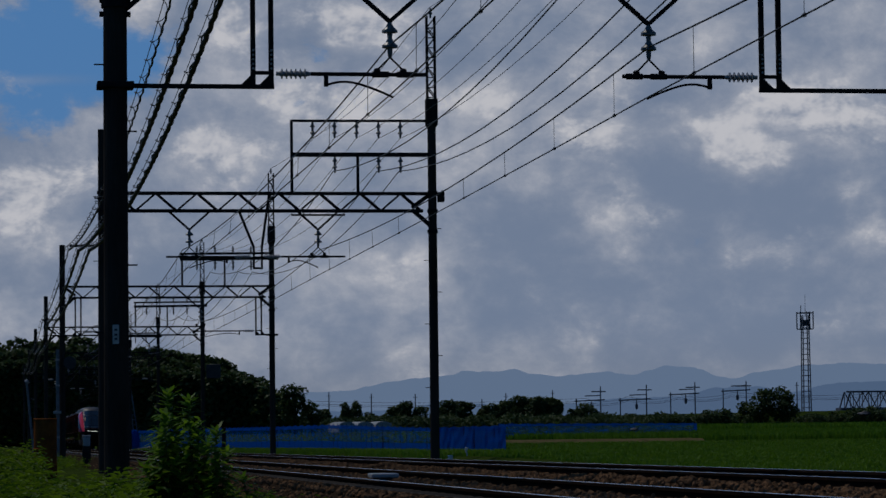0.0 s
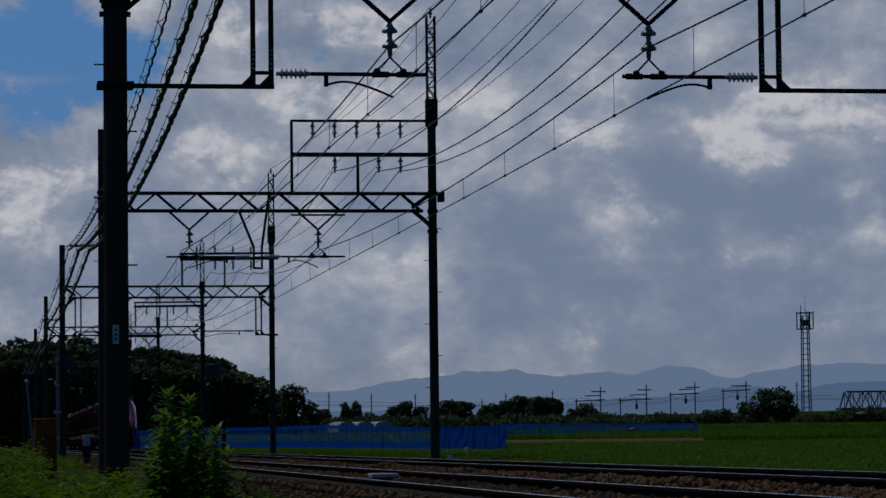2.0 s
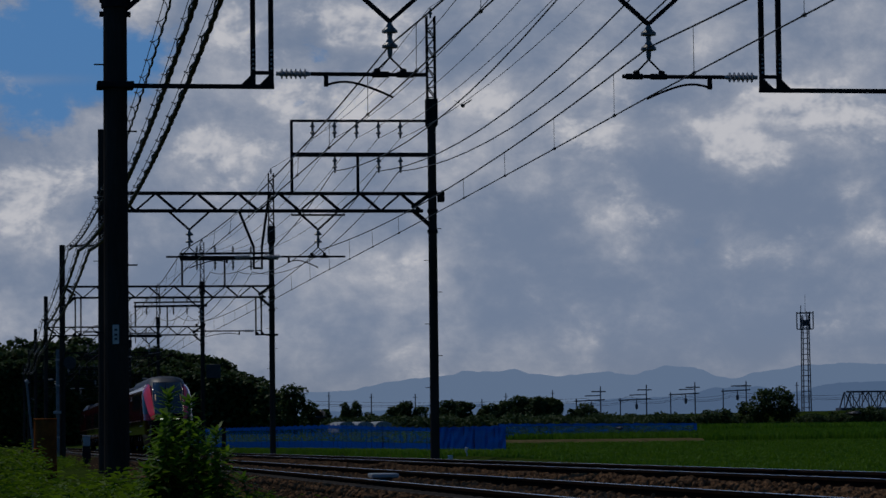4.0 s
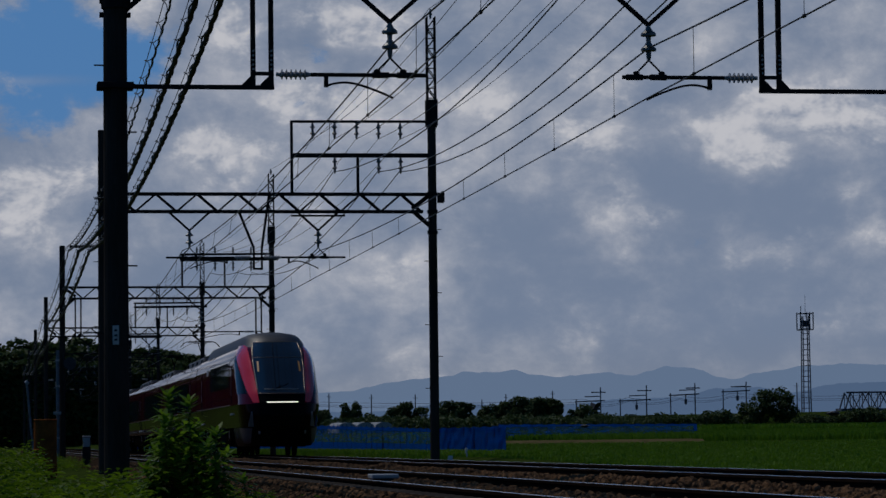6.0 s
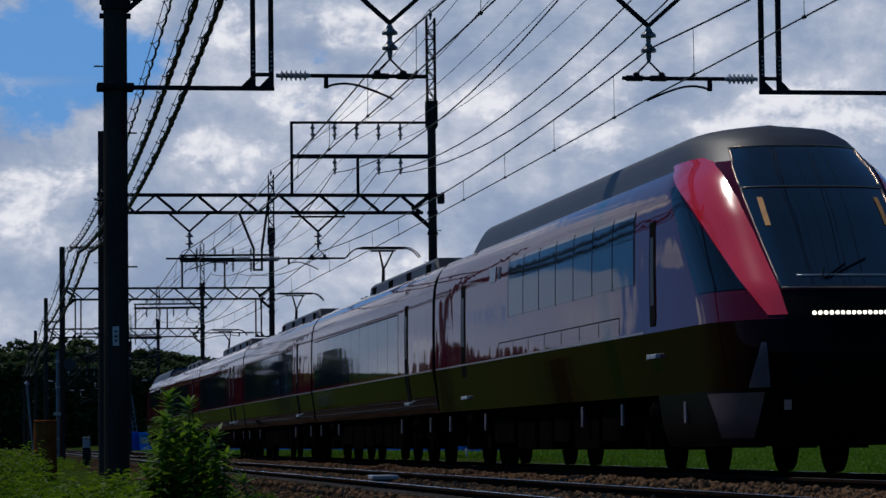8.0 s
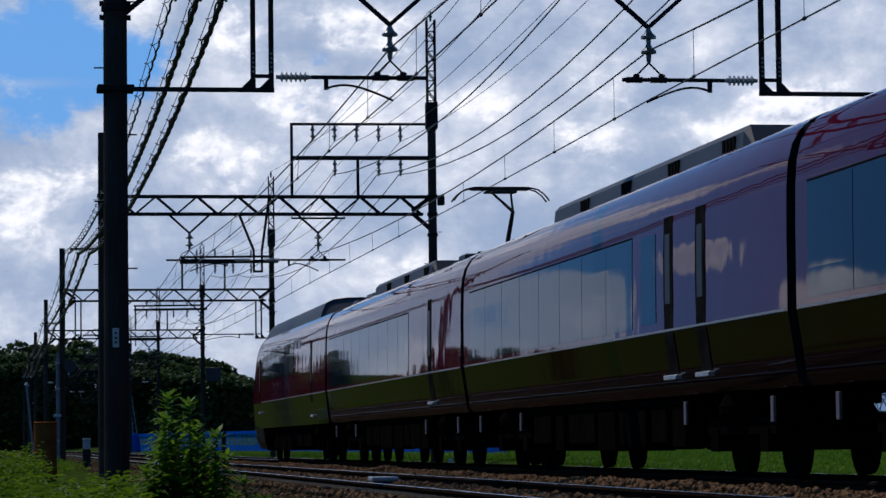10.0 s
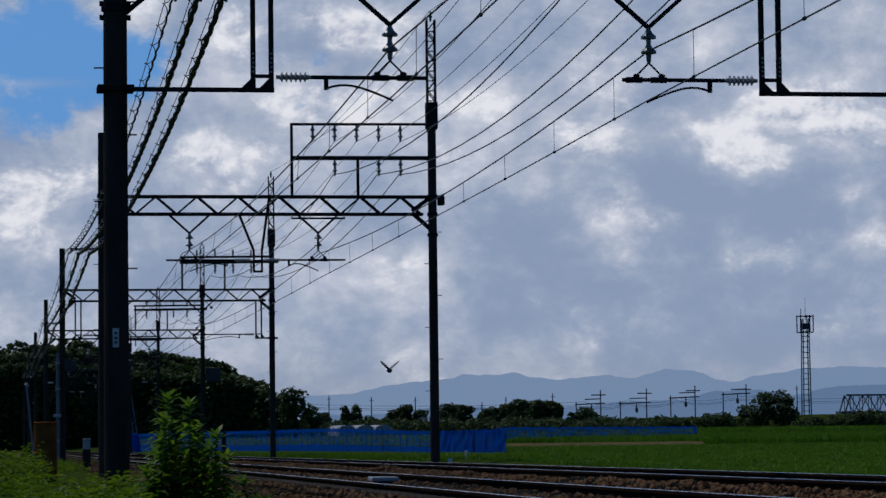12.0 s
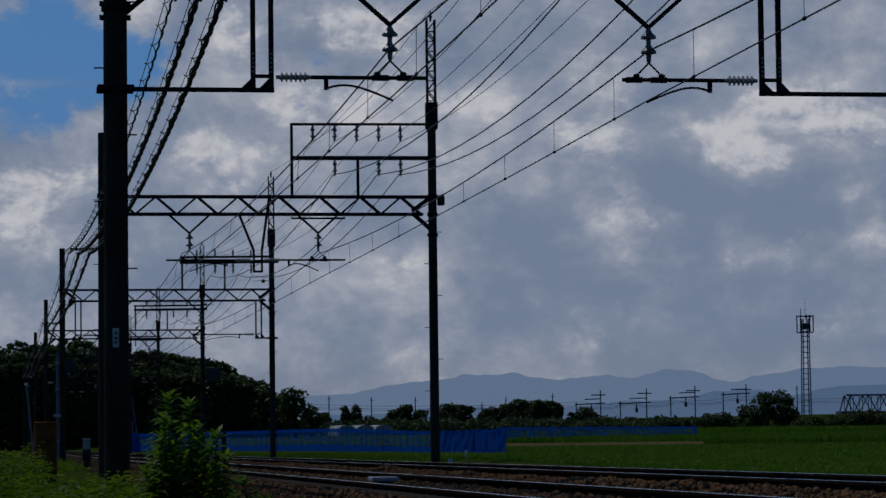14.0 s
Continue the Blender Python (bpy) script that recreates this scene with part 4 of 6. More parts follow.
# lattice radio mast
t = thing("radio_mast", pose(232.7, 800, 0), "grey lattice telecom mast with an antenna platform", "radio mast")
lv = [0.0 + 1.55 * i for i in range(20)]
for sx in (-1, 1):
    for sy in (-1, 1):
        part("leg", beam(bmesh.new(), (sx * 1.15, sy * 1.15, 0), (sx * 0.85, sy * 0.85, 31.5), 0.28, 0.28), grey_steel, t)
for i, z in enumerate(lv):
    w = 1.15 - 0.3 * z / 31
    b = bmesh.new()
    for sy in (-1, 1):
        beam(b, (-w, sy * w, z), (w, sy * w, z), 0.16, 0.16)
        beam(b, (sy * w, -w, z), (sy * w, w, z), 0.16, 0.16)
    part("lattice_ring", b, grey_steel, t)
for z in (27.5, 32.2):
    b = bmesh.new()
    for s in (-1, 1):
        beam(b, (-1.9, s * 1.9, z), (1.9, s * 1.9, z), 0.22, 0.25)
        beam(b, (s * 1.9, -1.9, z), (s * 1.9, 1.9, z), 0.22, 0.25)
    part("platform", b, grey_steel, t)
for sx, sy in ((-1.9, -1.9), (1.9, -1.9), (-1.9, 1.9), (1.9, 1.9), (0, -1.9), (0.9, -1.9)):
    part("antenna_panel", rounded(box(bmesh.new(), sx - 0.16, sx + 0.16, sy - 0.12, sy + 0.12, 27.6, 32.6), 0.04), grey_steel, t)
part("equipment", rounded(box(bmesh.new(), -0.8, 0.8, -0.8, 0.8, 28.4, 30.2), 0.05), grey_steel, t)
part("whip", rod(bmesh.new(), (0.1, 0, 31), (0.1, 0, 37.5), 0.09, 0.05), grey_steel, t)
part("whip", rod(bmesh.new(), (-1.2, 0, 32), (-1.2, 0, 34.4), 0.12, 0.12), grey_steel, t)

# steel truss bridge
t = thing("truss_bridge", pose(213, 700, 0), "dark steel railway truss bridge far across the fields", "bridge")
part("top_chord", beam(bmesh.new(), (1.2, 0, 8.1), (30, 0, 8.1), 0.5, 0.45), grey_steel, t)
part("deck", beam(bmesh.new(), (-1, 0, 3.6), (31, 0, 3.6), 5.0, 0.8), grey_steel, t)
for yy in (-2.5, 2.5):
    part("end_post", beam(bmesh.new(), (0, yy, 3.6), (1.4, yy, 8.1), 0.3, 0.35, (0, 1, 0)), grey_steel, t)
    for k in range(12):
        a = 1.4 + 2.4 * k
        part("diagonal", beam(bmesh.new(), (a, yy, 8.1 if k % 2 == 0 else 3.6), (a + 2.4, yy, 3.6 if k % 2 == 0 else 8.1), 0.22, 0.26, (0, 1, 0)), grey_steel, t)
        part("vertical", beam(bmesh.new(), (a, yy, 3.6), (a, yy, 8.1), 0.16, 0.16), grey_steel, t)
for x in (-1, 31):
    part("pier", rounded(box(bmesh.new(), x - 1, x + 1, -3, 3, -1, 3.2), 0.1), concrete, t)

# long greenhouses
pale_film = material("greenhouse_film", (0.3, 0.31, 0.33), 0.6, 0, (0.22, 0.23, 0.25), 0.3)
for k in range(3):
    t = thing("greenhouse", pose(68.5 + 3.7 * k, 560, -0.4), "long pale plastic greenhouse beyond the fields", "greenhouse", "greenhouses")
    rows = [[Vector((1.7 * math.cos(a), y, 1.3 + 0.8 * math.sin(a) if 0 < i < 8 else 0.0)) for i, a in enumerate([math.pi] + [math.pi - math.pi * j / 6 for j in range(7)] + [0.0])] for y in (0, 18)]
    loft("cover", rows, pale_film, t)
    part("gable", (lambda b: (b.faces.new([b.verts.new(p) for p in rows[0]]), b)[1])(bmesh.new()), pale_film, t)
# ---- fields, fences, weeds and small trackside things ----
net_mat = netting("blue_crop_net", (0.001, 0.085, 0.42), 0.12)
net_green = netting("thin_blue_net", (0.002, 0.10, 0.34), 0.7)
dirt = material("dry_path", (0.14, 0.11, 0.055), 0.95, 0, (0.08, 0.07, 0.03), 2, 0.4, 10)
rust = material("rusty_steel_drum", (0.22, 0.075, 0.02), 0.8, 0.1, (0.12, 0.04, 0.015), 3, 0.2, 20)
pale_pipe = material("pale_plastic_conduit", (0.2, 0.21, 0.23), 0.8, 0, (0.13, 0.14, 0.15), 3)


def net_fence(a, b, height, lift, step, label, mat, band):
    """A net strung on thin stakes from a to b, hanging in loose folds, with a plain band along its foot."""
    (xa, ya), (xb, yb) = a, b
    n = max(2, int(math.hypot(xb - xa, yb - ya) / step))
    t = thing("net_fence", pose(0, 0, 0), label, "fence")
    fold = lambda q, z: 0.14 * noise.noise((q * 3.1, z * 2.0, 5.0)) + 0.03 * math.sin(q * 5)
    for i in range(n + 1):
        q = i / n
        x, y = xa + (xb - xa) * q, ya + (yb - ya) * q
        g = ground_z(x, y)
        part("stake", rod(bmesh.new(), (x, y + 0.06, g - 0.1), (x, y + 0.06, g + height(q) + 0.06), 0.012, n=6), steel, t)
    for nm, m, lo, hi in (("net", mat, 0.34, 0.86), ("top_band", band, 0.84, 1.0), ("foot_band", band, 0.03, 0.36)):
        rows = []
        for j in range(6):
            z = lo + (hi - lo) * j / 5
            row = []
            for i in range(n * 4 + 1):
                q = i / (n * 4)
                x, y = xa + (xb - xa) * q, ya + (yb - ya) * q
                sag = 0.05 * math.sin(q * n * math.pi) ** 2 if z > 0.9 else 0
                row.append(Vector((x + 0.1 * fold(q * n, z), y + fold(q * n, z) + (0.01 if nm == "net" else 0), ground_z(x, y) + height(q) * (z - sag))))
            rows.append(row)
        loft(nm, rows, m, t, False)
    return t


net_fence((14.7, 310.0), (17.4, 150.0), lambda q: 2.0 - 0.6 * q, 0, 3.0, "long blue-green crop net fence on stakes beside the line", net_green, net_mat)
net_fence((17.4, 150.0), (17.2, 112.0), lambda q: 1.4 - 0.4 * q, 0, 2.0, "blue-green crop net fence on stakes beside the line", net_green, net_mat)
net_fence((17.2, 112.0), (19.2, 107.0), lambda q: 1.02, 0, 0.7, "bright blue bunched net at the corner of a fence", net_mat, net_mat)
net_fence((30.6, 173.0), (48.0, 193.0), lambda q: 1.0 - 0.1 * q, 0, 1.6, "long blue crop net fence out in the fields", net_green, net_mat)
net_fence((48.0, 193.0), (49.2, 197.0), lambda q: 0.9, 0, 1.2, "short blue net at the end of a fence", net_mat, net_mat)

# dry path between the paddies, a hair above the ground
pv = [(x, y + 0.6 * noise.noise((x * 0.2, y, 1)), ground_z(x, y) + z) for x in [19.6 + 1.0 * i for i in range(16)] for y, z in ((136.6, -0.02), (137.6, 0.16), (140.0, 0.17), (141.4, -0.02))]
tagged(grid_mesh("field_path", pv, [(4 * i + k, 4 * i + k + 1, 4 * i + k + 5, 4 * i + k + 4) for i in range(15) for k in range(3)], dirt), "dry brown path between the rice fields", "path", kind="structure")


def tufts(name, spots, height, spread, blades, mat, rs, label, cat, lean=0.35, width=0.012):
    """Grass or rice: pointed blades leaning out of many small tufts."""
    v, f = [], []
    for x, y, z in spots:
        for _ in range(blades):
            a = rs.random() * 6.28
            h = height * rs.uniform(0.6, 1.15)
            d = Vector((math.cos(a), math.sin(a), 0))
            s = Vector((-d.y, d.x, 0)) * width * rs.uniform(0.7, 1.5)
            r = Vector((x + rs.gauss(0, spread), y + rs.gauss(0, spread), z - 0.02))
            m = r + d * h * lean * 0.35 + Vector((0, 0, h * 0.62))
            tip = r + d * h * lean + Vector((0, 0, h))
            o = len(v)
            v += [r - s, r + s, m + s * 0.8, m - s * 0.8, tip]
            f += [(o, o + 1, o + 2, o + 3), (o + 3, o + 2, o + 4)]
    return tagged(grid_mesh(name, v, f, mat, smooth=False), label, cat, kind="stuff")


rg_ = random.Random(8)
spots = []
for _ in range(26000):
    y = 46 + 190 * rg_.random() ** 1.35
    x = y * rg_.uniform(0.14, 0.33)
    if x < 14.2 or 136 < y < 142:
        continue
    spots.append((x, y, ground_z(x, y)))
tufts("rice_field", [p for p in spots if p[1] < 139], 0.12, 0.08, 4, rice_leaf, rg_, "bright green young rice in flat fields", "rice field", 0.5, 0.022)
tufts("tall_rice", [p for p in spots if p[1] > 139 and p[0] > 31], 0.42, 0.1, 6, rice_leaf, rg_, "taller green rice beyond a field path", "rice field", 0.3, 0.03)
# bean rows behind the nets
spots = []
for _ in range(2600):
    q = rg_.random()
    y = 112 + 190 * q
    x = 18.6 + rg_.uniform(0, 1.6) - 2.6 * q
    spots.append((x, y, ground_z(x, y)))
for _ in range(900):
    q = rg_.random()
    spots.append((31 + 17.6 * q, 176 + 20 * q + rg_.uniform(0, 1.5), 0.0))
BEANS = spots
spots = []
for _ in range(6000):
    y = 84 + 190 * rg_.random()
    x = rg_.uniform(13.4, 17.4)
    spots.append((x, y, ground_z(x, y)))
tufts("verge_grass", spots, 0.2, 0.08, 4, rice_leaf, rg_, "green grass on the verge beside the track", "grass", 0.5, 0.02)
spots = [(x, y, ground_z(x, y)) for x, y in [(rg_.uniform(62, 92), 245 + rg_.uniform(-4, 30)) for _ in range(5000)]]
tufts("reed_strip", spots, 0.75, 0.2, 4, rice_leaf, rg_, "pale green reeds along the far field edge", "reeds", 0.3, 0.05)


def weed_mass(name, spots, height, leaf, mat, rs, label):
    """Broad-leaved weeds: upright stems with pointed leaves all the way up."""
    v, f = [], []
    for x, y, z in spots:
        h = height * rs.uniform(0.6, 1.0) * (0.82 + 0.55 * noise.noise((x * 3.1, y * 1.3, 4.0)))
        bx, by = rs.gauss(0, 0.12), rs.gauss(0, 0.12)
        for k in range(rs.randint(10, 16)):
            q = 0.25 + 0.75 * k / 14
            c = Vector((x + bx * q, y + by * q, z + h * q))
            a = k * 2.4 + rs.random()
            d = Vector((math.cos(a), math.sin(a), rs.uniform(-0.1, 0.5))).normalized()
            s = d.cross(Vector((0, 0, 1))).normalized()
            L, w = leaf * rs.uniform(0.6, 1.3), leaf * rs.uniform(0.18, 0.3)
            o = len(v)
            v += [c, c + d * L * 0.4 + s * w + Vector((0, 0, 0.1 * L)), c + d * L - Vector((0, 0, 0.18 * L)), c + d * L * 0.4 - s * w + Vector((0, 0, 0.1 * L))]
            f += [(o, o + 1, o + 2), (o, o + 2, o + 3)]
    return tagged(grid_mesh(name, v, f, mat, smooth=False), label, "weeds", kind="stuff")


rv = random.Random(17)
weed_mass("bean_rows", BEANS, 0.95, 0.16, leaf_weed, rv, "green bean plants growing behind the nets")
spots = []
for _ in range(1900):
    y = rv.uniform(18.5, 33)
    x = rv.uniform(-0.5, 0.052 * y)
    spots.append((x, y, ground_z(x, y)))
weed_mass("roadside_weeds", [s for s in spots], 0.72, 0.105, leaf_weed, rv, "dense bright green weeds beside the line")
spots = [(x, y, ground_z(x, y)) for x, y in [(rv.uniform(-1.2, 0.75), rv.uniform(42, 56)) for _ in range(700)]]
weed_mass("far_weeds", spots, 1.12, 0.12, leaf_weed, rv, "tall yellow-green weeds farther along the line")
spots = [(x, y, ground_z(x, y)) for x, y in [(rv.uniform(1.0, 3.2), rv.uniform(24, 38)) for _ in range(420)]]
weed_mass("verge_weeds", spots, 0.34, 0.08, leaf_weed, rv, "low green weeds at the foot of the ballast")
spots = [(x, y, ground_z(x, y)) for x, y in [(rv.uniform(1.8, 3.0), rv.uniform(95, 150)) for _ in range(250)]]
weed_mass("trackside_weeds", spots, 0.5, 0.1, leaf_weed, rv, "green weeds between the distant poles")

STALKS = [(1.50, 1.32), (1.69, 1.25), (1.91, 0.98), (1.96, 0.77), (1.34, 0.82), (1.26, 0.67), (2.14, 0.56), (1.76, 0.93), (1.58, 1.03), (1.41, 0.96), (1.86, 0.71), (1.63, 0.81), (1.45, 1.12), (1.55, 0.9), (1.72, 1.02), (1.82, 0.86), (1.50, 0.72), (1.70, 0.62), (1.38, 0.62), (1.92, 0.6), (1.60, 0.55), (1.80, 0.5)]
stem_mat = material("green_stem", (0.06, 0.11, 0.02), 0.6, 0, (0.08, 0.09, 0.03), 6)
for i, (x, top) in enumerate(STALKS):
    y = 25.0 + rv.uniform(-0.5, 0.5)
    x *= y / 25.0
    g = ground_z(x, y)
    H = top - g
    t = thing("goldenrod", pose(x, y, g), "tall leafy green goldenrod stalk beside the track", "plant", "goldenrod stalks")
    lean = rv.uniform(-0.1, 0.1)
    mid = lambda q: Vector((lean * (q - 1) * 0.5 + 0.03 * math.sin(q * 4 + i), 0.03 * math.cos(q * 3 + i), H * q))
    pipe("stem", [mid(k / 8) for k in range(9)], lambda q: 0.009 - 0.006 * q, stem_mat, t)
    v, f = [], []
    n = int(120 * H)
    for k in range(n):
        q = 0.18 + 0.82 * (k / n) ** 0.85
        a = k * 2.39996 + rv.uniform(-0.3, 0.3)
        crown = max(0.0, (q - 0.86) / 0.14)
        up = 0.25 + 0.5 * crown + rv.uniform(-0.15, 0.15)
        d = Vector((math.cos(a), math.sin(a), up)).normalized()
        s = d.cross(Vector((0, 0, 1))).normalized()
        L = (0.2 - 0.03 * abs(q - 0.6)) * rv.uniform(0.75, 1.2) * (1 - 0.35 * crown)
        w = L * 0.16
        c = mid(q)
        nrm = s.cross(d)
        pts = []
        for j, (u, ww) in enumerate(((0, 0.3), (0.3, 1.0), (0.65, 0.8), (1.0, 0.0))):
            p = c + d * L * u - Vector((0, 0, 0.42 * L * u * u * (1 - crown)))
            pts.append((p - s * w * ww, p + s * w * ww))
        o = len(v)
        for l_, r_ in pts:
            v += [l_, r_]
        f += [(o, o + 1, o + 3, o + 2), (o + 2, o + 3, o + 5, o + 4), (o + 4, o + 5, o + 7, o + 6)]
    tagged(grid_mesh("leaves", v, f, leaf_herb, t, smooth=False), kind="stuff")

# rusty drum by the weeds
dz = ground_z(1.22, 75)
t = thing("steel_drum", pose(1.22, 75, dz), "rusty orange-brown steel drum on end", "drum")
part("shell", turned(bmesh.new(), (0, 0, 0), (0, 0, 1), [(0, 0.3), (0.02, 0.31), (0.4, 0.3), (0.42, 0.32), (0.44, 0.3), (0.85, 0.3), (0.87, 0.32), (0.89, 0.3), (1.3 - dz - 0.08, 0.3), (1.3 - dz - 0.05, 0.315), (1.3 - dz - 0.03, 0.29)], 24), rust, t, smooth=False)
part("lid", turned(bmesh.new(), (0, 0, 1.3 - dz - 0.04), (0, 0, 1), [(0, 0.27), (0.01, 0.27), (0.012, 0.05)], 24), rust, t)

# conduit and small boxes on a far pole
t = thing("cable_conduit", pose(2.74, 133.05, 0), "pale plastic conduit strapped to a dark pole", "conduit")
part("pipe", rod(bmesh.new(), (0, 0, -0.6), (0, 0, 4.67), 0.085, n=10), pale_pipe, t)
for z in (0.6, 1.75, 3.0, 4.2):
    part("strap", rod(bmesh.new(), (0, 0, z - 0.04), (0, 0, z + 0.04), 0.1, n=10), pale_porcelain, t)
part("junction_box", rounded(box(bmesh.new(), -0.2, 0.16, -0.14, -0.09, 1.68, 1.82), 0.01), pale_porcelain, t)
t = thing("loudspeaker", pose(3.3, 133.0, 4.05), "dark trackside loudspeaker on a pole", "loudspeaker")
part("horn", turned(bmesh.new(), (0, 0, 0), (0, -1, 0), [(-0.2, 0.08), (0.0, 0.12), (0.25, 0.3), (0.27, 0.3)], 16), cable_mat, t)
part("bracket", beam(bmesh.new(), (-0.3, 0, 0), (0, 0, 0), 0.06, 0.06), steel, t)
t = thing("guy_post", pose(1.76, 150, -0.9), "pale leaning steel guy post", "post")
part("shaft", rod(bmesh.new(), (0.15, 0, 0), (-0.29, 0, 4.36), 0.06, n=8), pale_pipe, t)
part("cap", rod(bmesh.new(), (-0.32, 0, 4.3), (-0.2, 0, 4.42), 0.12, n=8), pale_porcelain, t)
t = thing("leaning_ladder", pose(14.4, 305, -1.15), "pale ladder leaning beside the far track", "ladder")
for s in (-0.22, 0.22):
    part("rail_side", beam(bmesh.new(), (0.35 + s, 0, 0), (-0.6 + s * 0.6, 0.3, 7.1), 0.1, 0.1), pale_pipe, t)
for k in range(13):
    q = (k + 0.5) / 13
    part("rung", beam(bmesh.new(), (0.13 - 0.95 * q, 0.3 * q, 7.1 * q), (0.57 - 1.0 * q, 0.3 * q, 7.1 * q), 0.06, 0.06), pale_pipe, t)
t = thing("tarpaulin_heap", pose(14.3, 303, -1.2), "crumpled bright blue tarpaulin over a heap", "tarpaulin")
rows = [[Vector((0.65 * math.cos(a) * r * (1 + 0.2 * math.sin(5 * a)), 0.5 * math.sin(a) * r, 2.0 * (1 - r ** 3) + 0.1 * math.sin(7 * a) * r)) for a in [math.tau * k / 20 for k in range(21)]] for r in (0.02, 0.4, 0.7, 0.9, 1.0)]
loft("sheet", rows, net_mat, t, False)
t = thing("relay_box", pose(3.42, 112, rail_z(112) - 0.35), "small pale concrete relay box by the track", "relay box")
part("plinth", rounded(box(bmesh.new(), -0.16, 0.16, -0.14, 0.14, 0, 0.72), 0.02), steel, t, "dark base")
part("body", rounded(box(bmesh.new(), -0.14, 0.14, -0.12, 0.12, 0.722, 1.08), 0.02), pale_porcelain, t)
part("lid", rounded(box(bmesh.new(), -0.16, 0.16, -0.14, 0.14, 1.085, 1.15), 0.015), pale_porcelain, t)
t = thing("marker_post", pose(7.62, 97, rail_z(97) - 0.2), "dark marker post between the tracks", "post")
part("shaft", rounded(box(bmesh.new(), -0.07, 0.07, -0.05, 0.05, 0, 1.15), 0.01), steel, t)
t = thing("kilometre_stone", pose(13.25, 83.2, ground_z(13.25, 83.2) - 0.05), "small white kilometre stone by a pole", "marker stone")
part("stone", rounded(box(bmesh.new(), -0.07, 0.07, -0.06, 0.06, 0, 0.3), 0.02), plate_white, t)
t = thing("boundary_post", pose(14.2, 86, ground_z(14.2, 86) - 0.05), "short pale boundary post in the grass", "marker stone")
part("stone", rounded(box(bmesh.new(), -0.04, 0.04, -0.04, 0.04, 0, 0.32), 0.012), plate_white, t)
t = thing("notice_board", pose(13.45, 179.2, 4.5), "dark square board on a bracket beside a pole", "signal board")
part("board", rounded(box(bmesh.new(), -0.45, 0.45, -0.05, 0.05, -0.45, 0.45), 0.03), cable_mat, t)
part("bracket", beam(bmesh.new(), (-0.75, 0, 0), (-0.45, 0, 0), 0.08, 0.08), steel, t)
# ---- the express train: six cars ----
paint = material("dark_red_metallic_paint", (0.085, 0.007, 0.022), 0.025, 0.1, (0.07, 0.006, 0.018), 0.6, 0.11, 1.5, 0.0, stretch=(1, 1.0, 0.7), bump_detail=1.5)
paint_low = material("dark_red_lower_paint", (0.014, 0.003, 0.003), 0.06, 0.0, (0.01, 0.002, 0.003), 0.6, 0.1, 1.5, 0.0, stretch=(1, 1.0, 0.7), bump_detail=1.5)
paint_low.node_tree.nodes["Principled BSDF"].inputs["Specular IOR Level"].default_value = 0.055
paint.node_tree.nodes["Principled BSDF"].inputs["Specular IOR Level"].default_value = 0.1
bright_red = material("bright_red_paint", (0.8, 0.014, 0.02), 0.14, 0.0, (0.72, 0.012, 0.018), 1.0, 0, 5, 1.0)
tinted = material("tinted_window_glass", (0.006, 0.012, 0.022), 0.03, 0.0, (0.008, 0.014, 0.026), 0.5, 0.05, 1.5, 0.0, stretch=(1, 1.0, 0.7), bump_detail=1.0)
tinted.node_tree.nodes["Principled BSDF"].inputs["Specular IOR Level"].default_value = 0.14
screen_glass = material("windscreen_glass", (0.006, 0.009, 0.014), 0.02, 0.0, (0.008, 0.01, 0.016), 0.5, 0, 3, 1.0)
black_gloss = material("black_front_mask", (0.002, 0.002, 0.002), 0.3, 0, (0.003, 0.003, 0.003), 1.0)
black_gloss.node_tree.nodes["Principled BSDF"].inputs["Specular IOR Level"].default_value = 0.05
roof_grey = material("roof_grey_paint", (0.024, 0.029, 0.04), 0.5, 0.0, (0.017, 0.02, 0.028), 1.5, 0.05, 20)
trim_gold = material("champagne_trim", (0.35, 0.26, 0.2), 0.3, 0.8, (0.3, 0.22, 0.17), 3)
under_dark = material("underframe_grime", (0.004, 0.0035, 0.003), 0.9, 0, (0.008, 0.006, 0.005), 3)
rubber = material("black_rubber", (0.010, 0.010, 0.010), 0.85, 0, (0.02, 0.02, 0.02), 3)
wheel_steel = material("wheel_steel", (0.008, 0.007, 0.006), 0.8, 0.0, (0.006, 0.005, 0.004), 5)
plough_grey = material("grey_valance_paint", (0.10, 0.06, 0.066), 0.35, 0.0, (0.07, 0.045, 0.048), 2)
step_alu = material("aluminium_step", (0.5, 0.5, 0.5), 0.4, 0.6, (0.35, 0.35, 0.35), 6)
amber = material("amber_panel", (0.75, 0.33, 0.08), 0.5, 0, (0.6, 0.25, 0.06), 6)
lamp_white = glowing("headlight_led", (1.0, 0.96, 0.82), 3.2)

SIDE = [(0.98, 1.24), (1.05, 1.30), (1.4, 1.345), (1.72, 1.392), (1.76, 1.40), (2.1, 1.397), (2.6, 1.395), (3.05, 1.385), (3.3, 1.365), (3.5, 1.315), (3.65, 1.22), (3.75, 1.11), (3.84, 0.92), (3.91, 0.55), (3.92, 0.0)]
HOOD = [(0.34, 1.16), (0.5, 1.24), (0.8, 1.29), (1.05, 1.32), (1.4, 1.36), (1.72, 1.395), (1.76, 1.40), (2.1, 1.397), (2.6, 1.395), (3.05, 1.385), (3.3, 1.365), (3.5, 1.315), (3.65, 1.245), (3.75, 1.16), (3.95, 1.08), (4.1, 1.0), (4.18, 0.92), (4.25, 0.76), (4.3, 0.42), (4.31, 0.0)]
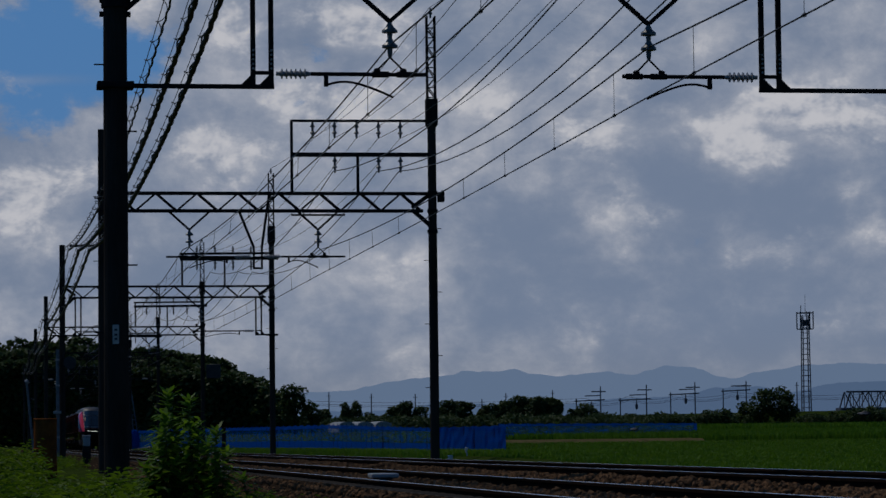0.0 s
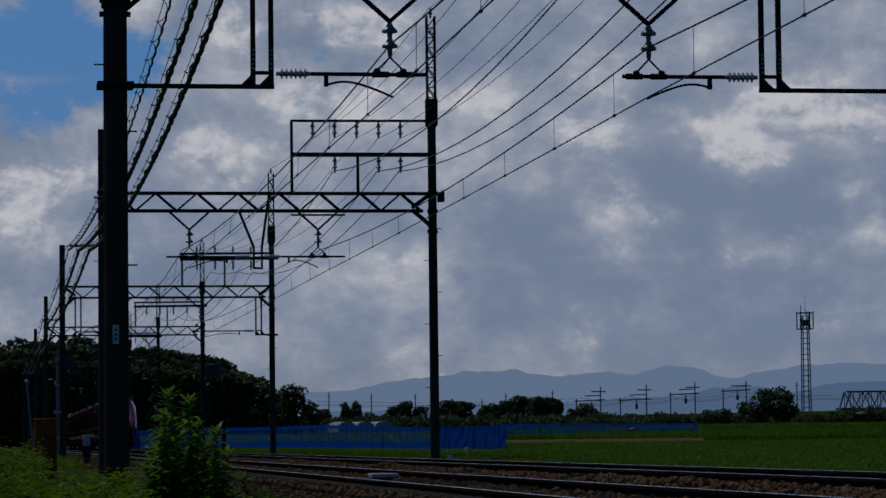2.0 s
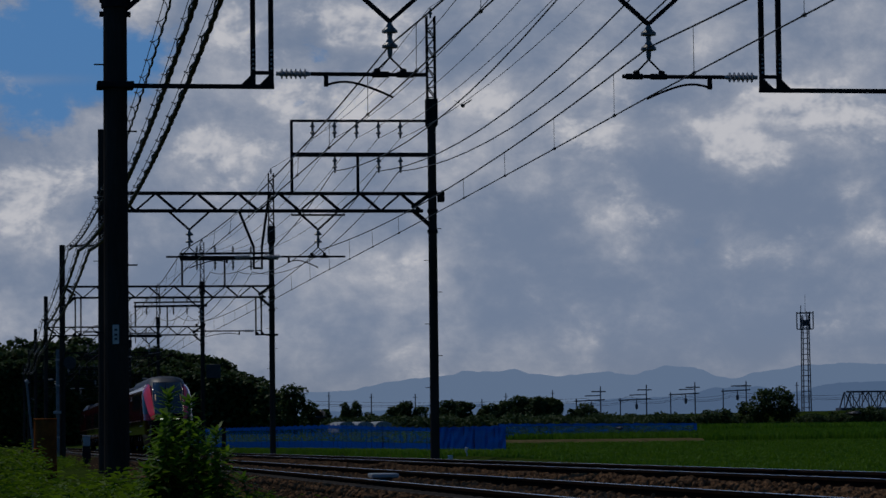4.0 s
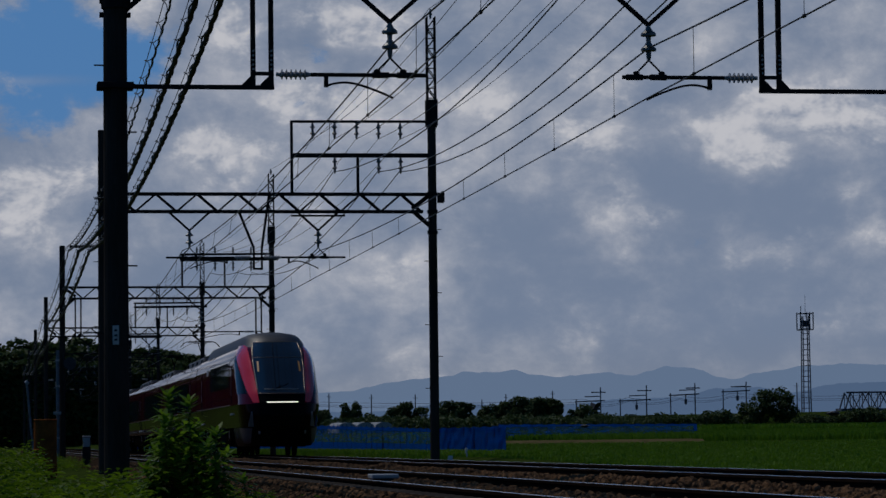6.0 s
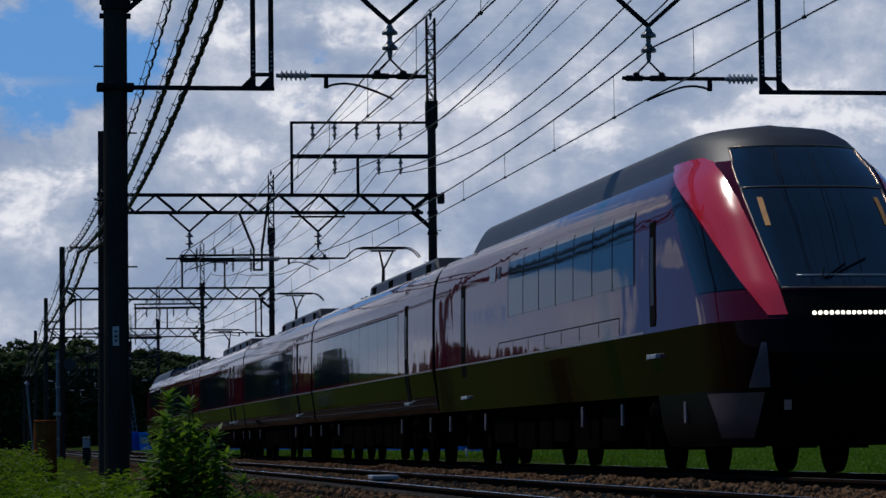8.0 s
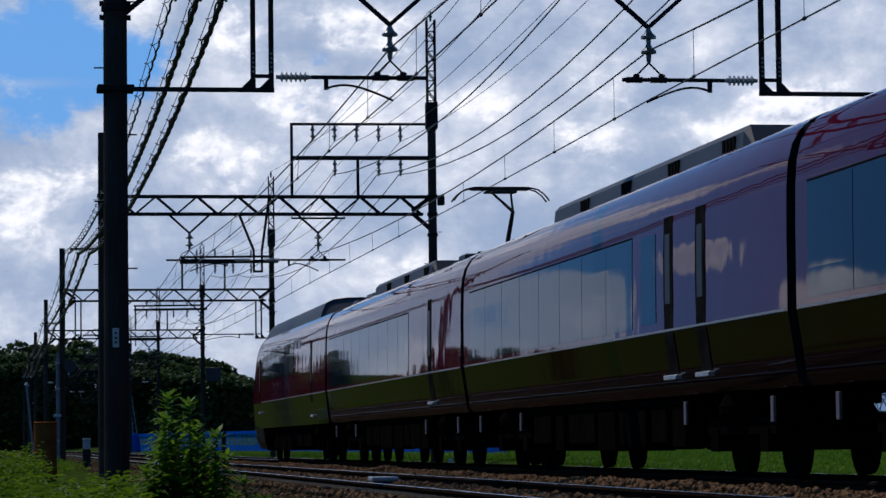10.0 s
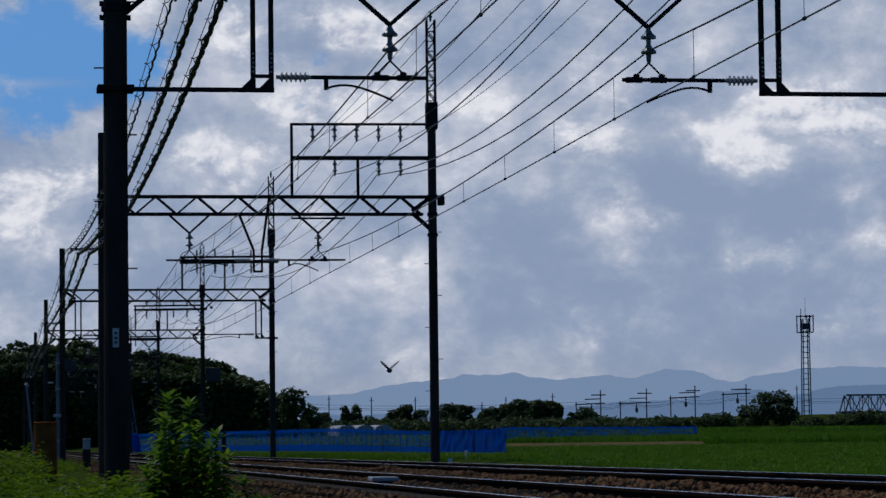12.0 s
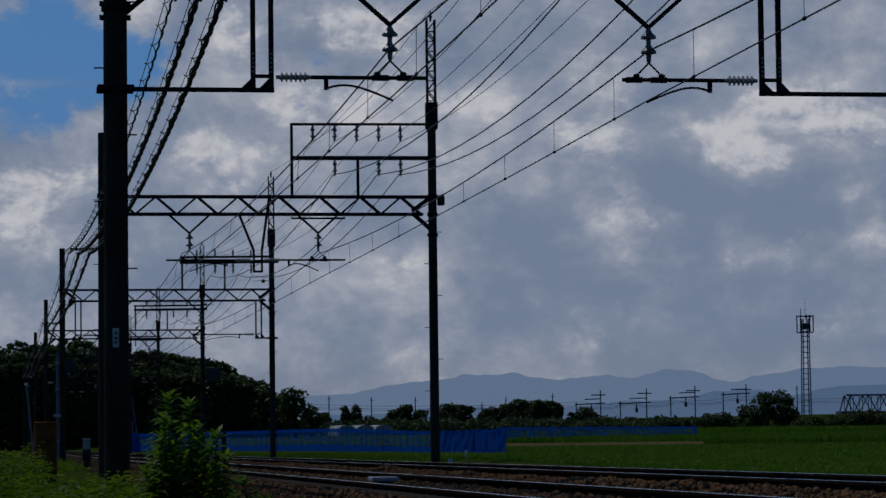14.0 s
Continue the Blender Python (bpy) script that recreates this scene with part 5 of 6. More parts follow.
NOSE = [(0.34, 0.45), (0.6, 0.12), (1.0, -0.05), (1.4, -0.08), (1.76, -0.02), (2.1, 0.2), (2.6, 0.75), (3.05, 1.22), (3.5, 1.75), (3.85, 2.2), (4.05, 2.5), (4.2, 2.85), (4.31, 3.6)]


PILLAR_OUT = [(1.80, 53), (1.9, 50), (2.2, 41.5), (2.55, 35), (2.9, 28), (3.25, 20), (3.55, 9), (3.7, 4), (3.84, 2)]
PILLAR_IN = [(1.80, 63.5), (2.35, 60.5), (2.8, 58.2), (3.25, 54.5), (3.55, 49), (3.75, 40), (3.84, 30)]


def table(rows, z):
    for (a, p), (b, q) in zip(rows, rows[1:]):
        if z <= b:
            t = max(0.0, (z - a) / (b - a))
            return p + (q - p) * t
    return rows[-1][1]


def side_x(z):
    return table(SIDE, z)


def nose_point(theta, z, out=0.0):
    """A point of the nose: theta 0 on the near side, 90 on the centre line, 180 on the far side, in degrees."""
    w, d = table(HOOD, z), 1.9
    a = radians(theta)
    c, s = math.cos(a), math.sin(a)
    p = 2 / 2.7
    x = -math.copysign(abs(c) ** p, c) * w
    y = table(NOSE, z) + d * (1 - abs(s) ** p)
    if out:
        e = 0.5
        q1, q2 = nose_point(theta - e, z), nose_point(theta + e, z)
        r1, r2 = nose_point(theta, z - 0.02), nose_point(theta, z + 0.02)
        nrm = (q2 - q1).cross(r2 - r1).normalized()
        if nrm.y > 0.3 and abs(nrm.x) < 0.5:
            nrm = -nrm
        if nrm.x * x < 0 and abs(nrm.x) > 0.4:
            nrm = -nrm
        return Vector((x, y, z)) + nrm * out
    return Vector((x, y, z))


def side_patch(name, y0, y1, z0, z1, mat, parent, out=0.006, sgn=-1, label=""):
    """A flush panel on a car's side with a little thickness."""
    zs = [z0 + (z1 - z0) * i / 4 for i in range(5)]
    rows = []
    for y in (y0, y1):
        row = [Vector((sgn * (side_x(zs[0]) - 0.01), y, zs[0]))] + [Vector((sgn * (side_x(z) + out), y, z)) for z in zs] + [Vector((sgn * (side_x(zs[-1]) - 0.01), y, zs[-1]))]
        rows.append(row)
    if sgn > 0:
        rows = rows[::-1]
    return loft(name, rows, mat, parent, False, label=label)


def wheel(parent, x, y):
    s = 1 if x > 0 else -1
    return part("wheel", turned(bmesh.new(), (x, y, 0.43), (s, 0, 0), [(-0.07, 0.455), (-0.045, 0.455), (-0.04, 0.43), (0.06, 0.425), (0.065, 0.36), (0.03, 0.34), (0.03, 0.15), (0.08, 0.13), (0.08, 0.0)], 24), wheel_steel, parent)


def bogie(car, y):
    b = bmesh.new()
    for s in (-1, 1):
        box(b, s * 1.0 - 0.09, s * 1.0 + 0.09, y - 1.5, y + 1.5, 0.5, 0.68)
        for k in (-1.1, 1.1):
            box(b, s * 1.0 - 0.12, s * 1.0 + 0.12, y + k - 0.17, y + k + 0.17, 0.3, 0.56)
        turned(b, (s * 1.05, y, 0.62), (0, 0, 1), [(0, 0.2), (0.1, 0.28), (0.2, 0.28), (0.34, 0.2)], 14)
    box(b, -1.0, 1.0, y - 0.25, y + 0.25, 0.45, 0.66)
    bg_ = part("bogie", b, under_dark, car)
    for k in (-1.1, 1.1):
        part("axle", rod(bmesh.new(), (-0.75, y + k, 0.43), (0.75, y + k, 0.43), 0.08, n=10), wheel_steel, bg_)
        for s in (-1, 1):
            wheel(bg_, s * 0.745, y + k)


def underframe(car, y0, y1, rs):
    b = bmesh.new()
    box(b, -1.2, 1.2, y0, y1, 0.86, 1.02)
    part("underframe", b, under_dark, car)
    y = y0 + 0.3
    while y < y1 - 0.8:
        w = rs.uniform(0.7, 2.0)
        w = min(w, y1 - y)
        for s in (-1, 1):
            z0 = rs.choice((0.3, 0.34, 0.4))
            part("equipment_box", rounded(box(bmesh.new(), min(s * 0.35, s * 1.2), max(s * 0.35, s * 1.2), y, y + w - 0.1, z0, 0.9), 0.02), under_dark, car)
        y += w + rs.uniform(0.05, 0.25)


def hoses(car, ys):
    for y in ys:
        part("step", rounded(box(bmesh.new(), -1.30, -1.27, y - 0.06, y + 0.06, 0.62, 0.9), 0.006), plough_grey, car, "small pale metal step")


def roof_unit(car, y0, y1, half, z0, z1):
    b = bmesh.new()
    prof = [(-half, z0), (-half * 0.97, z1 - 0.08), (-half * 0.88, z1), (half * 0.88, z1), (half * 0.97, z1 - 0.08), (half, z0)]
    rows = [[Vector((x * k, y, z0 + (z - z0) * q)) for x, z in prof] for y, k, q in ((y0, 0.9, 0.0), (y0 + 0.25, 1, 1), (y1 - 0.25, 1, 1), (y1, 0.9, 0.0))]
    u = loft("air_conditioner", rows, roof_grey, car, False, label="grey roof air conditioner housing")
    n = int((y1 - y0) / 1.4)
    for i in range(n):
        y = y0 + 0.6 + i * 1.4
        if i % 2 == 0:
            for k in range(4):
                part("louvre", box(bmesh.new(), -half - 0.005, -half * 0.985 + 0.01, y + 0.16 * k, y + 0.16 * k + 0.09, z0 + 0.05, z1 - 0.1), rubber, u)
    return u


def door(car, y, w, z0=1.24, z1=3.16, sgn=-1):
    # Flush black panel; the shade of the door recess is put into its colour.
    d = side_patch("door", y, y + w, z0, z1, rubber, car, 0.008, sgn, "flush passenger door, blackened for the shade of its recess")
    side_patch("door_window", y + w * 0.25, y + w * 0.8, 2.1, 2.95, black_gloss, d, 0.012, sgn)
    x = sgn * (side_x(z0) + 0.02)
    part("doorstep", rounded(box(bmesh.new(), x - 0.05, x + 0.05, y - 0.05, y + w + 0.12, z0 - 0.07, z0 - 0.01), 0.008), step_alu, d, "pale metal doorstep")
    return d


def pantograph(car, y, away):
    """Single-arm current collector raised to the contact wire."""
    p = part("pantograph", beam(beam(beam(bmesh.new(), (-0.5, y - 0.4, 4.02), (0.5, y - 0.4, 4.02), 0.06, 0.06), (-0.5, y + 0.4, 4.02), (0.5, y + 0.4, 4.02), 0.06, 0.06), (0, y - 0.5, 4.04), (0, y + 0.5, 4.04), 0.1, 0.08), steel, car)
    for sx in (-0.45, 0.45):
        for sy in (-0.4, 0.4):
            disc_insulator(p, (sx, y + sy, 3.84), (0, 0, 1), 0.18, 2, 0.07)
    part("lower_arm", rod(bmesh.new(), (0.05, y + away * 0.35, 4.05), (0.12, y + away * 0.75, 4.78), 0.05, 0.04), steel, p)
    part("upper_arm", rod(rod(bmesh.new(), (0.12, y + away * 0.75, 4.78), (-0.1, y - away * 0.15, 5.2), 0.032, 0.022), (0.12, y + away * 0.75, 4.78), (0.25, y - away * 0.15, 5.2), 0.025, 0.02), steel, p)
    h = part("collector_head", beam(beam(bmesh.new(), (-0.55, y - 0.25, 5.27), (0.55, y - 0.25, 5.27), 0.05, 0.05), (-0.55, y + 0.05, 5.27), (0.55, y + 0.05, 5.27), 0.05, 0.05), steel, p)
    for sy in (-0.25, 0.05):
        for s in (-1, 1):
            pipe("horn", [(s * (0.5 + 0.42 * t), y + sy, 5.27 + 0.02 * t - 0.26 * t ** 2.6) for t in (0, 0.25, 0.5, 0.75, 0.9, 1.0)], 0.016, steel, h)
    part("head_frame", beam(bmesh.new(), (-0.3, y - 0.1, 5.2), (0.3, y - 0.1, 5.2), 0.3, 0.03), steel, p)


def mid_car(length, rs, door_y, win, second_door, panto, units):
    car = thing("train_car", pose(0, 0, 0), "dark metallic red express train car with a long window band", "train car", "cars of the express train")
    y0, y1 = 0.17, length - 0.17
    ys = [y0 + (y1 - y0) * i / 8 for i in range(9)]
    full = [(-x, z) for z, x in SIDE] + [(x, z) for z, x in SIDE[-2::-1]]
    up = [(x, z) for x, z in full if z >= 1.759]
    low_l, low_r = [(x, z) for x, z in full if z <= 1.761 and x < 0], [(x, z) for x, z in full if z <= 1.761 and x > 0]
    loft("body", [[Vector((x, y, z)) for x, z in up] for y in ys], paint, car)
    for low in (low_l, low_r):
        loft("lower_panel", [[Vector((x, y, z)) for x, z in low] for y in ys], paint_low, car)
    for y in (y0, y1):
        part("end_wall", (lambda b: (b.faces.new([b.verts.new((x, y, z)) for x, z in full]), b)[1])(bmesh.new()), rubber, car)
    part("gangway_bellows", box(bmesh.new(), -1.18, 1.18, y1 + 0.002, y1 + 0.34, 1.0, 3.7), rubber, car)
    for sgn in (-1, 1):
        n = max(1, round((win[1] - win[0]) / 1.55))
        st = (win[1] - win[0]) / n
        for i in range(n):
            side_patch("window_pane", win[0] + i * st + 0.012, win[0] + (i + 1) * st - 0.012, 1.86, 3.02, tinted, car, 0.006, sgn)
        side_patch("window_trim", win[0], win[1], 3.03, 3.05, rubber, car, 0.008, sgn)
        door(car, door_y, 0.46, sgn=sgn)
        if second_door:
            door(car, second_door, 0.46, sgn=sgn)
            side_patch("window_pane", second_door + 0.9, second_door + 1.7, 1.9, 3.0, tinted, car, 0.006, sgn)
        side_patch("body_seam", y0 + 0.1, y1 - 0.1, 1.765, 1.79, trim_gold, car, 0.004, sgn)
    for y in (3.3, length - 3.3):
        bogie(car, y)
    underframe(car, 5.2, length - 5.2, rs)
    hoses(car, (1.2, 5.1, length - 5.0, length - 1.2))
    for a, b in units:
        roof_unit(car, a, b, 0.86 if b - a > 3 else 0.5, 3.80, 4.12)
    if panto:
        pantograph(car, panto[0], panto[1])
        part("roof_box", rounded(box(bmesh.new(), -0.45, 0.45, panto[0] + panto[1] * -2.2, panto[0] + panto[1] * -1.4, 3.84, 4.14), 0.03) if panto[1] < 0 else rounded(box(bmesh.new(), -0.45, 0.45, panto[0] - 2.2, panto[0] - 1.4, 3.84, 4.14), 0.03), roof_grey, car)
    return car


def end_car(rs):
    length = 22.1
    car = thing("train_end_car", pose(0, 0, 0), "dark red express train end car with a raked black windscreen", "train car", "cars of the express train")
    thetas = [0, 2, 5, 8, 12, 16] + [20 + 5 * i for i in range(29)] + [164, 168, 172, 175, 178, 180]

    def ring(z, rear):
        a, b = nose_point(0, z), nose_point(180, z)
        left = [Vector((a.x, a.y + (rear - a.y) * (1 - i / 6), z)) for i in range(6)]
        right = [Vector((b.x, b.y + (rear - b.y) * (i + 1) / 6, z)) for i in range(6)]
        return left + [nose_point(t, z) for t in thetas] + right

    def levels(a, b, step):
        n = max(1, round((b - a) / step))
        return [a + (b - a) * i / n for i in range(n + 1)]

    loft("front_valance", [ring(z, 4.2) for z in levels(0.34, 0.98, 0.13)], black_gloss, car)
    loft("lower_panel", [ring(z, length - 0.17) for z in levels(0.98, 1.76, 0.13)], paint_low, car)
    loft("body", [ring(z, length - 0.17) for z in levels(1.76, 3.75, 0.08)], paint, car)
    loft("roof_fairing", [ring(z, 18.9 - (z - 3.75) * 0.9) for z in levels(3.75, 4.30, 0.05)] + [[Vector((v.x * 0.02, v.y, 4.31)) for v in ring(4.30, 18.4)]], roof_grey, car, label="grey smooth roof fairing")
    tail = [(-x, z) for z, x in SIDE if z >= 3.65] + [(x, z) for z, x in SIDE[-2::-1] if z >= 3.65]
    loft("rear_roof", [[Vector((x, y, z)) for x, z in tail] for y in (17.6, 19.5, length - 0.17)], roof_grey, car)
    fairing_end = [(-x, z) for z, x in HOOD if z >= 3.75] + [(x, z) for z, x in HOOD[-2::-1] if z >= 3.75]
    part("fairing_end", (lambda b: (b.faces.new([b.verts.new((x * 0.995, 18.85 - (z - 3.75) * 0.9, z)) for x, z in fairing_end]), b)[1])(bmesh.new()), roof_grey, car)
    full = [(-x, z) for z, x in SIDE] + [(x, z) for z, x in SIDE[-2::-1]]
    part("end_wall", (lambda b: (b.faces.new([b.verts.new((x, length - 0.17, z)) for x, z in full]), b)[1])(bmesh.new()), rubber, car)
    part("gangway_bellows", box(bmesh.new(), -1.18, 1.18, length - 0.168, length + 0.168, 1.0, 3.7), rubber, car)

    def patch(name, t0, t1, z0, z1, mat, out, nt=12, nz=14, label="", t2=None, t3=None, bend=1.0):
        """A skin panel on the nose, from angles t0..t1 at its foot to t2..t3 at its head."""
        t2, t3 = t0 if t2 is None else t2, t1 if t3 is None else t3
        rows = []
        for j in range(nz + 1):
            q = j / nz
            z = z0 + (z1 - z0) * q
            a, b = t0 + (t2 - t0) * q ** bend, t1 + (t3 - t1) * q
            rows.append([nose_point(a + (b - a) * i / nt, z, out) for i in range(nt + 1)])
        return loft(name, rows, mat, car, True, label=label)

    # bright red pillars that sweep from the roof's shoulders to the headlight
    for s in (0, 1):
        f = (lambda t: 180 - t) if s else (lambda t: t)
        rows = []
        for j in range(25):
            z = 1.80 + 2.03 * j / 24
            a, b = table(PILLAR_OUT, z), table(PILLAR_IN, z)
            rows.append([nose_point(f(a + (b - a) * i / 12), z, 0.012) for i in range(13)])
        loft("red_pillar", rows, bright_red, car, True, label="glossy bright red pillar")
        patch("cab_side_window", f(5), f(45), 2.12, 3.5, tinted, 0.008, label="dark side glass of the cab", t2=f(5), t3=f(12))
        patch("valance_panel", f(14), f(40), 0.44, 0.95, plough_grey, 0.012, nz=5, label="grey corner valance", t2=f(2), t3=f(47))
        patch("corner_panel", f(36), f(50), 1.0, 1.5, plough_grey, 0.01, nz=6, t2=f(47), t3=f(50))
        patch("fog_lamp_recess", f(58), f(62), 0.75, 0.86, step_alu, 0.012, 3, 3)
    patch("front_mask", 62, 118, 1.02, 2.08, black_gloss, 0.01)
    screen = patch("windscreen", 63, 117, 2.12, 3.34, screen_glass, 0.016, label="large dark raked windscreen", t2=58, t3=122)
    patch("upper_windscreen", 57.8, 122.2, 3.37, 3.90, screen_glass, 0.016, label="dark upper windscreen", t2=52, t3=128)
    for nm, fr in (("windscreen_frame", [(63, 2.1, 58, 3.355), (117, 2.1, 122, 3.355), (58, 3.355, 52, 3.91), (122, 3.355, 128, 3.91)]),):
        for a, za, b, zb in fr:
            pipe(nm, [nose_point(a + (b - a) * i / 10, za + (zb - za) * i / 10, 0.02) for i in range(11)], 0.014, trim_gold, car)
    for z, a in ((2.1, 63), (3.355, 58), (3.91, 52)):
        pipe("windscreen_frame", [nose_point(a + (180 - 2 * a) * i / 16, z, 0.02) for i in range(17)], 0.012, trim_gold, car)
    for a in (66.5, 113.5):
        rows = [[nose_point(a + d, z, 0.024) for d in (-1.4, 1.4)] for z in (2.86, 2.95, 3.05, 3.15, 3.22)]
        loft("amber_panel", rows, amber, screen, True, label="amber strip at the edge of the glass")
    b = bmesh.new()
    for k in range(3):
        c0, c1 = nose_point(82 + k, 2.2, 0.03), nose_point(84 + 6 * k, 2.32 + 0.06 * k, 0.03)
        rod(b, c0, c1, 0.008, n=5)
    part("wiper", b, rubber, screen)
    pipe("dashboard_edge", [nose_point(72 + 36 * i / 12, 2.24, 0.02) for i in range(13)], 0.014, step_alu, screen)
    bar = patch("headlight_bar", 73, 107, 1.735, 1.865, black_gloss, 0.02, 12, 3, "black light bar with a row of white lamps")
    for i in range(17):
        across = -0.5 + i / 16
        p = nose_point(90 + math.degrees(math.asin(math.copysign((abs(across) / 1.4) ** 1.35, across))), 1.80, 0.03)
        part("led_lamp", turned(bmesh.new(), p + Vector((0, 0.01, 0)), (0, -1, 0), [(0, 0.022), (0.014, 0.022), (0.022, 0.01)], 10), lamp_white, bar, "glowing white lamp")
    # near and far side details
    for sgn in (-1, 1):
        st = (14.2 - 5.1) / 7
        for i in range(7):
            side_patch("window_pane", 5.1 + i * st + 0.025, 5.1 + (i + 1) * st - 0.025, 2.42, 3.58, tinted, car, 0.006, sgn)
        for i in range(8):
            side_patch("window_frame", 5.1 + i * st - 0.02, 5.1 + i * st + 0.02, 2.40, 3.59, rubber, car, 0.008, sgn)
        for i in range(8):
            y = 6.0 + i * 1.3
            side_patch("access_panel_seam", y, y + 0.025, 1.82, 2.02, rubber, car, 0.004, sgn)
        side_patch("access_panel_seam", 6.0, 15.1, 2.02, 2.035, rubber, car, 0.004, sgn)
        door(car, 18.45, 0.46, sgn=sgn)
        door(car, 3.9, 0.32, 1.5, 3.14, sgn=sgn)
        side_patch("side_lamp", 14.95, 15.2, 3.08, 3.27, black_gloss, car, 0.008, sgn)
        side_patch("side_display", 15.4, 15.95, 3.06, 3.3, step_alu, car, 0.012, sgn)
        side_patch("body_seam", 4.6, length - 0.3, 1.765, 1.79, trim_gold, car, 0.004, sgn)
    for y in (4.6, length - 3.3):
        bogie(car, y)
    underframe(car, 6.6, length - 5.2, rs)
    hoses(car, (2.9, 6.4, 9.0, length - 5.0, length - 1.2))
    roof_unit(car, 20.0, 21.3, 0.5, 3.84, 4.1)
    return car


rt = random.Random(11)
CAR_AT = (0.0, 22.1, 43.1, 64.1, 85.1, 106.1)
front_car = end_car(rt)
cars = [front_car,
        mid_car(21.0, rt, 3.4, (4.8, 20.4), 0, (17.3, 1), [(3.2, 13.5)]),
        mid_car(21.0, rt, 3.4, (4.8, 20.4), 0, (17.4, 1), [(3.2, 13.5)]),
        mid_car(21.0, rt, 3.6, (7.4, 20.2), 5.2, None, [(3.6, 15.5)]),
        mid_car(21.0, rt, 3.6, (6.6, 20.4), 0, (3.9, -1), [(6.8, 15.9), (18.7, 20.5)]),
        copy_thing(front_car, pose(0, 0, 0))]
# ---- crows ----
feather = material("black_feathers", (0.015, 0.015, 0.018), 0.55, 0, (0.03, 0.03, 0.035), 20)


def crow(label):
    t = thing("crow", pose(0, 0, 0), label, "bird", "crows")
    b = bmesh.new()
    turned(b, (0, -0.24, 0), (0, 1, 0), [(-0.06, 0.004), (0.0, 0.02), (0.03, 0.045), (0.08, 0.055), (0.13, 0.06), (0.2, 0.09), (0.3, 0.095), (0.4, 0.06), (0.46, 0.03)], 10)
    part("body", b, feather, t, smooth=True)
    rows = [[Vector((x * w, 0.2 + y, 0.006 * s)) for x in (-1, 0, 1)] for y, w, s in ((0, 0.02, 1), (0.12, 0.05, 0), (0.2, 0.07, 0))]
    loft("tail", rows, feather, t, False)
    wings = []
    for s in (-1, 1):
        rows = []
        for q, c0, c1 in ((0, -0.12, 0.16), (0.18, -0.17, 0.17), (0.34, -0.15, 0.18), (0.46, -0.07, 0.17), (0.52, 0.0, 0.12)):
            rows.append([Vector((s * q, c0 + (c1 - c0) * k / 2, 0.02 * math.sin(k * 1.57) - 0.02 * q)) for k in range(3)])
        w = loft("wing", rows if s > 0 else rows[::-1], feather, t, False)
        wings.append((w, s))
    return t, wings


birds = [crow("black crow in flight with beating wings") for _ in range(4)]


# ---- what moves ----
# where the foremost lamp stands along the line, second by second
FRONT = [(0.0, 290.4), (1.0, 257.4), (2.0, 224.4), (3.0, 191.6), (4.0, 159.2), (5.0, 127.1), (6.0, 95.2), (6.5, 79.2), (7.0, 63.2), (7.5, 46.9), (8.0, 30.4)] + [(8.0 + k, 30.4 - 33.15 * k) for k in range(1, 7)]


# flights: second, place; before and after, the bird sits or is far off
FLIGHT_A = [(0.0, 30.0, 96.0, 1.2), (9.6, 26.0, 98.0, 1.4), (10.6, 21.0, 102.0, 2.1), (11.6, 16.82, 108.0, 2.85), (12.0, 15.53, 112.8, 3.31), (12.4, 14.45, 117.6, 4.18), (12.8, 13.47, 122.4, 5.52), (13.2, 12.6, 127.2, 6.91), (13.4, 12.61, 129.6, 7.64), (13.6, 12.5, 132.0, 8.0), (13.8, 12.4, 133.3, 8.0), (14.0, 12.38, 133.3, 8.0)]
FLIGHT_B = [(0.0, 34.0, 150.0, 0.6), (9.6, 24.0, 156.0, 1.6), (10.6, 17.4, 162.0, 3.4), (11.0, 15.43, 165.0, 4.97), (11.4, 13.92, 169.0, 6.63), (11.8, 13.15, 173.0, 8.12), (12.2, 13.0, 177.0, 8.81), (12.5, 13.0, 179.3, 8.95), (14.0, 13.0, 179.3, 8.95)]
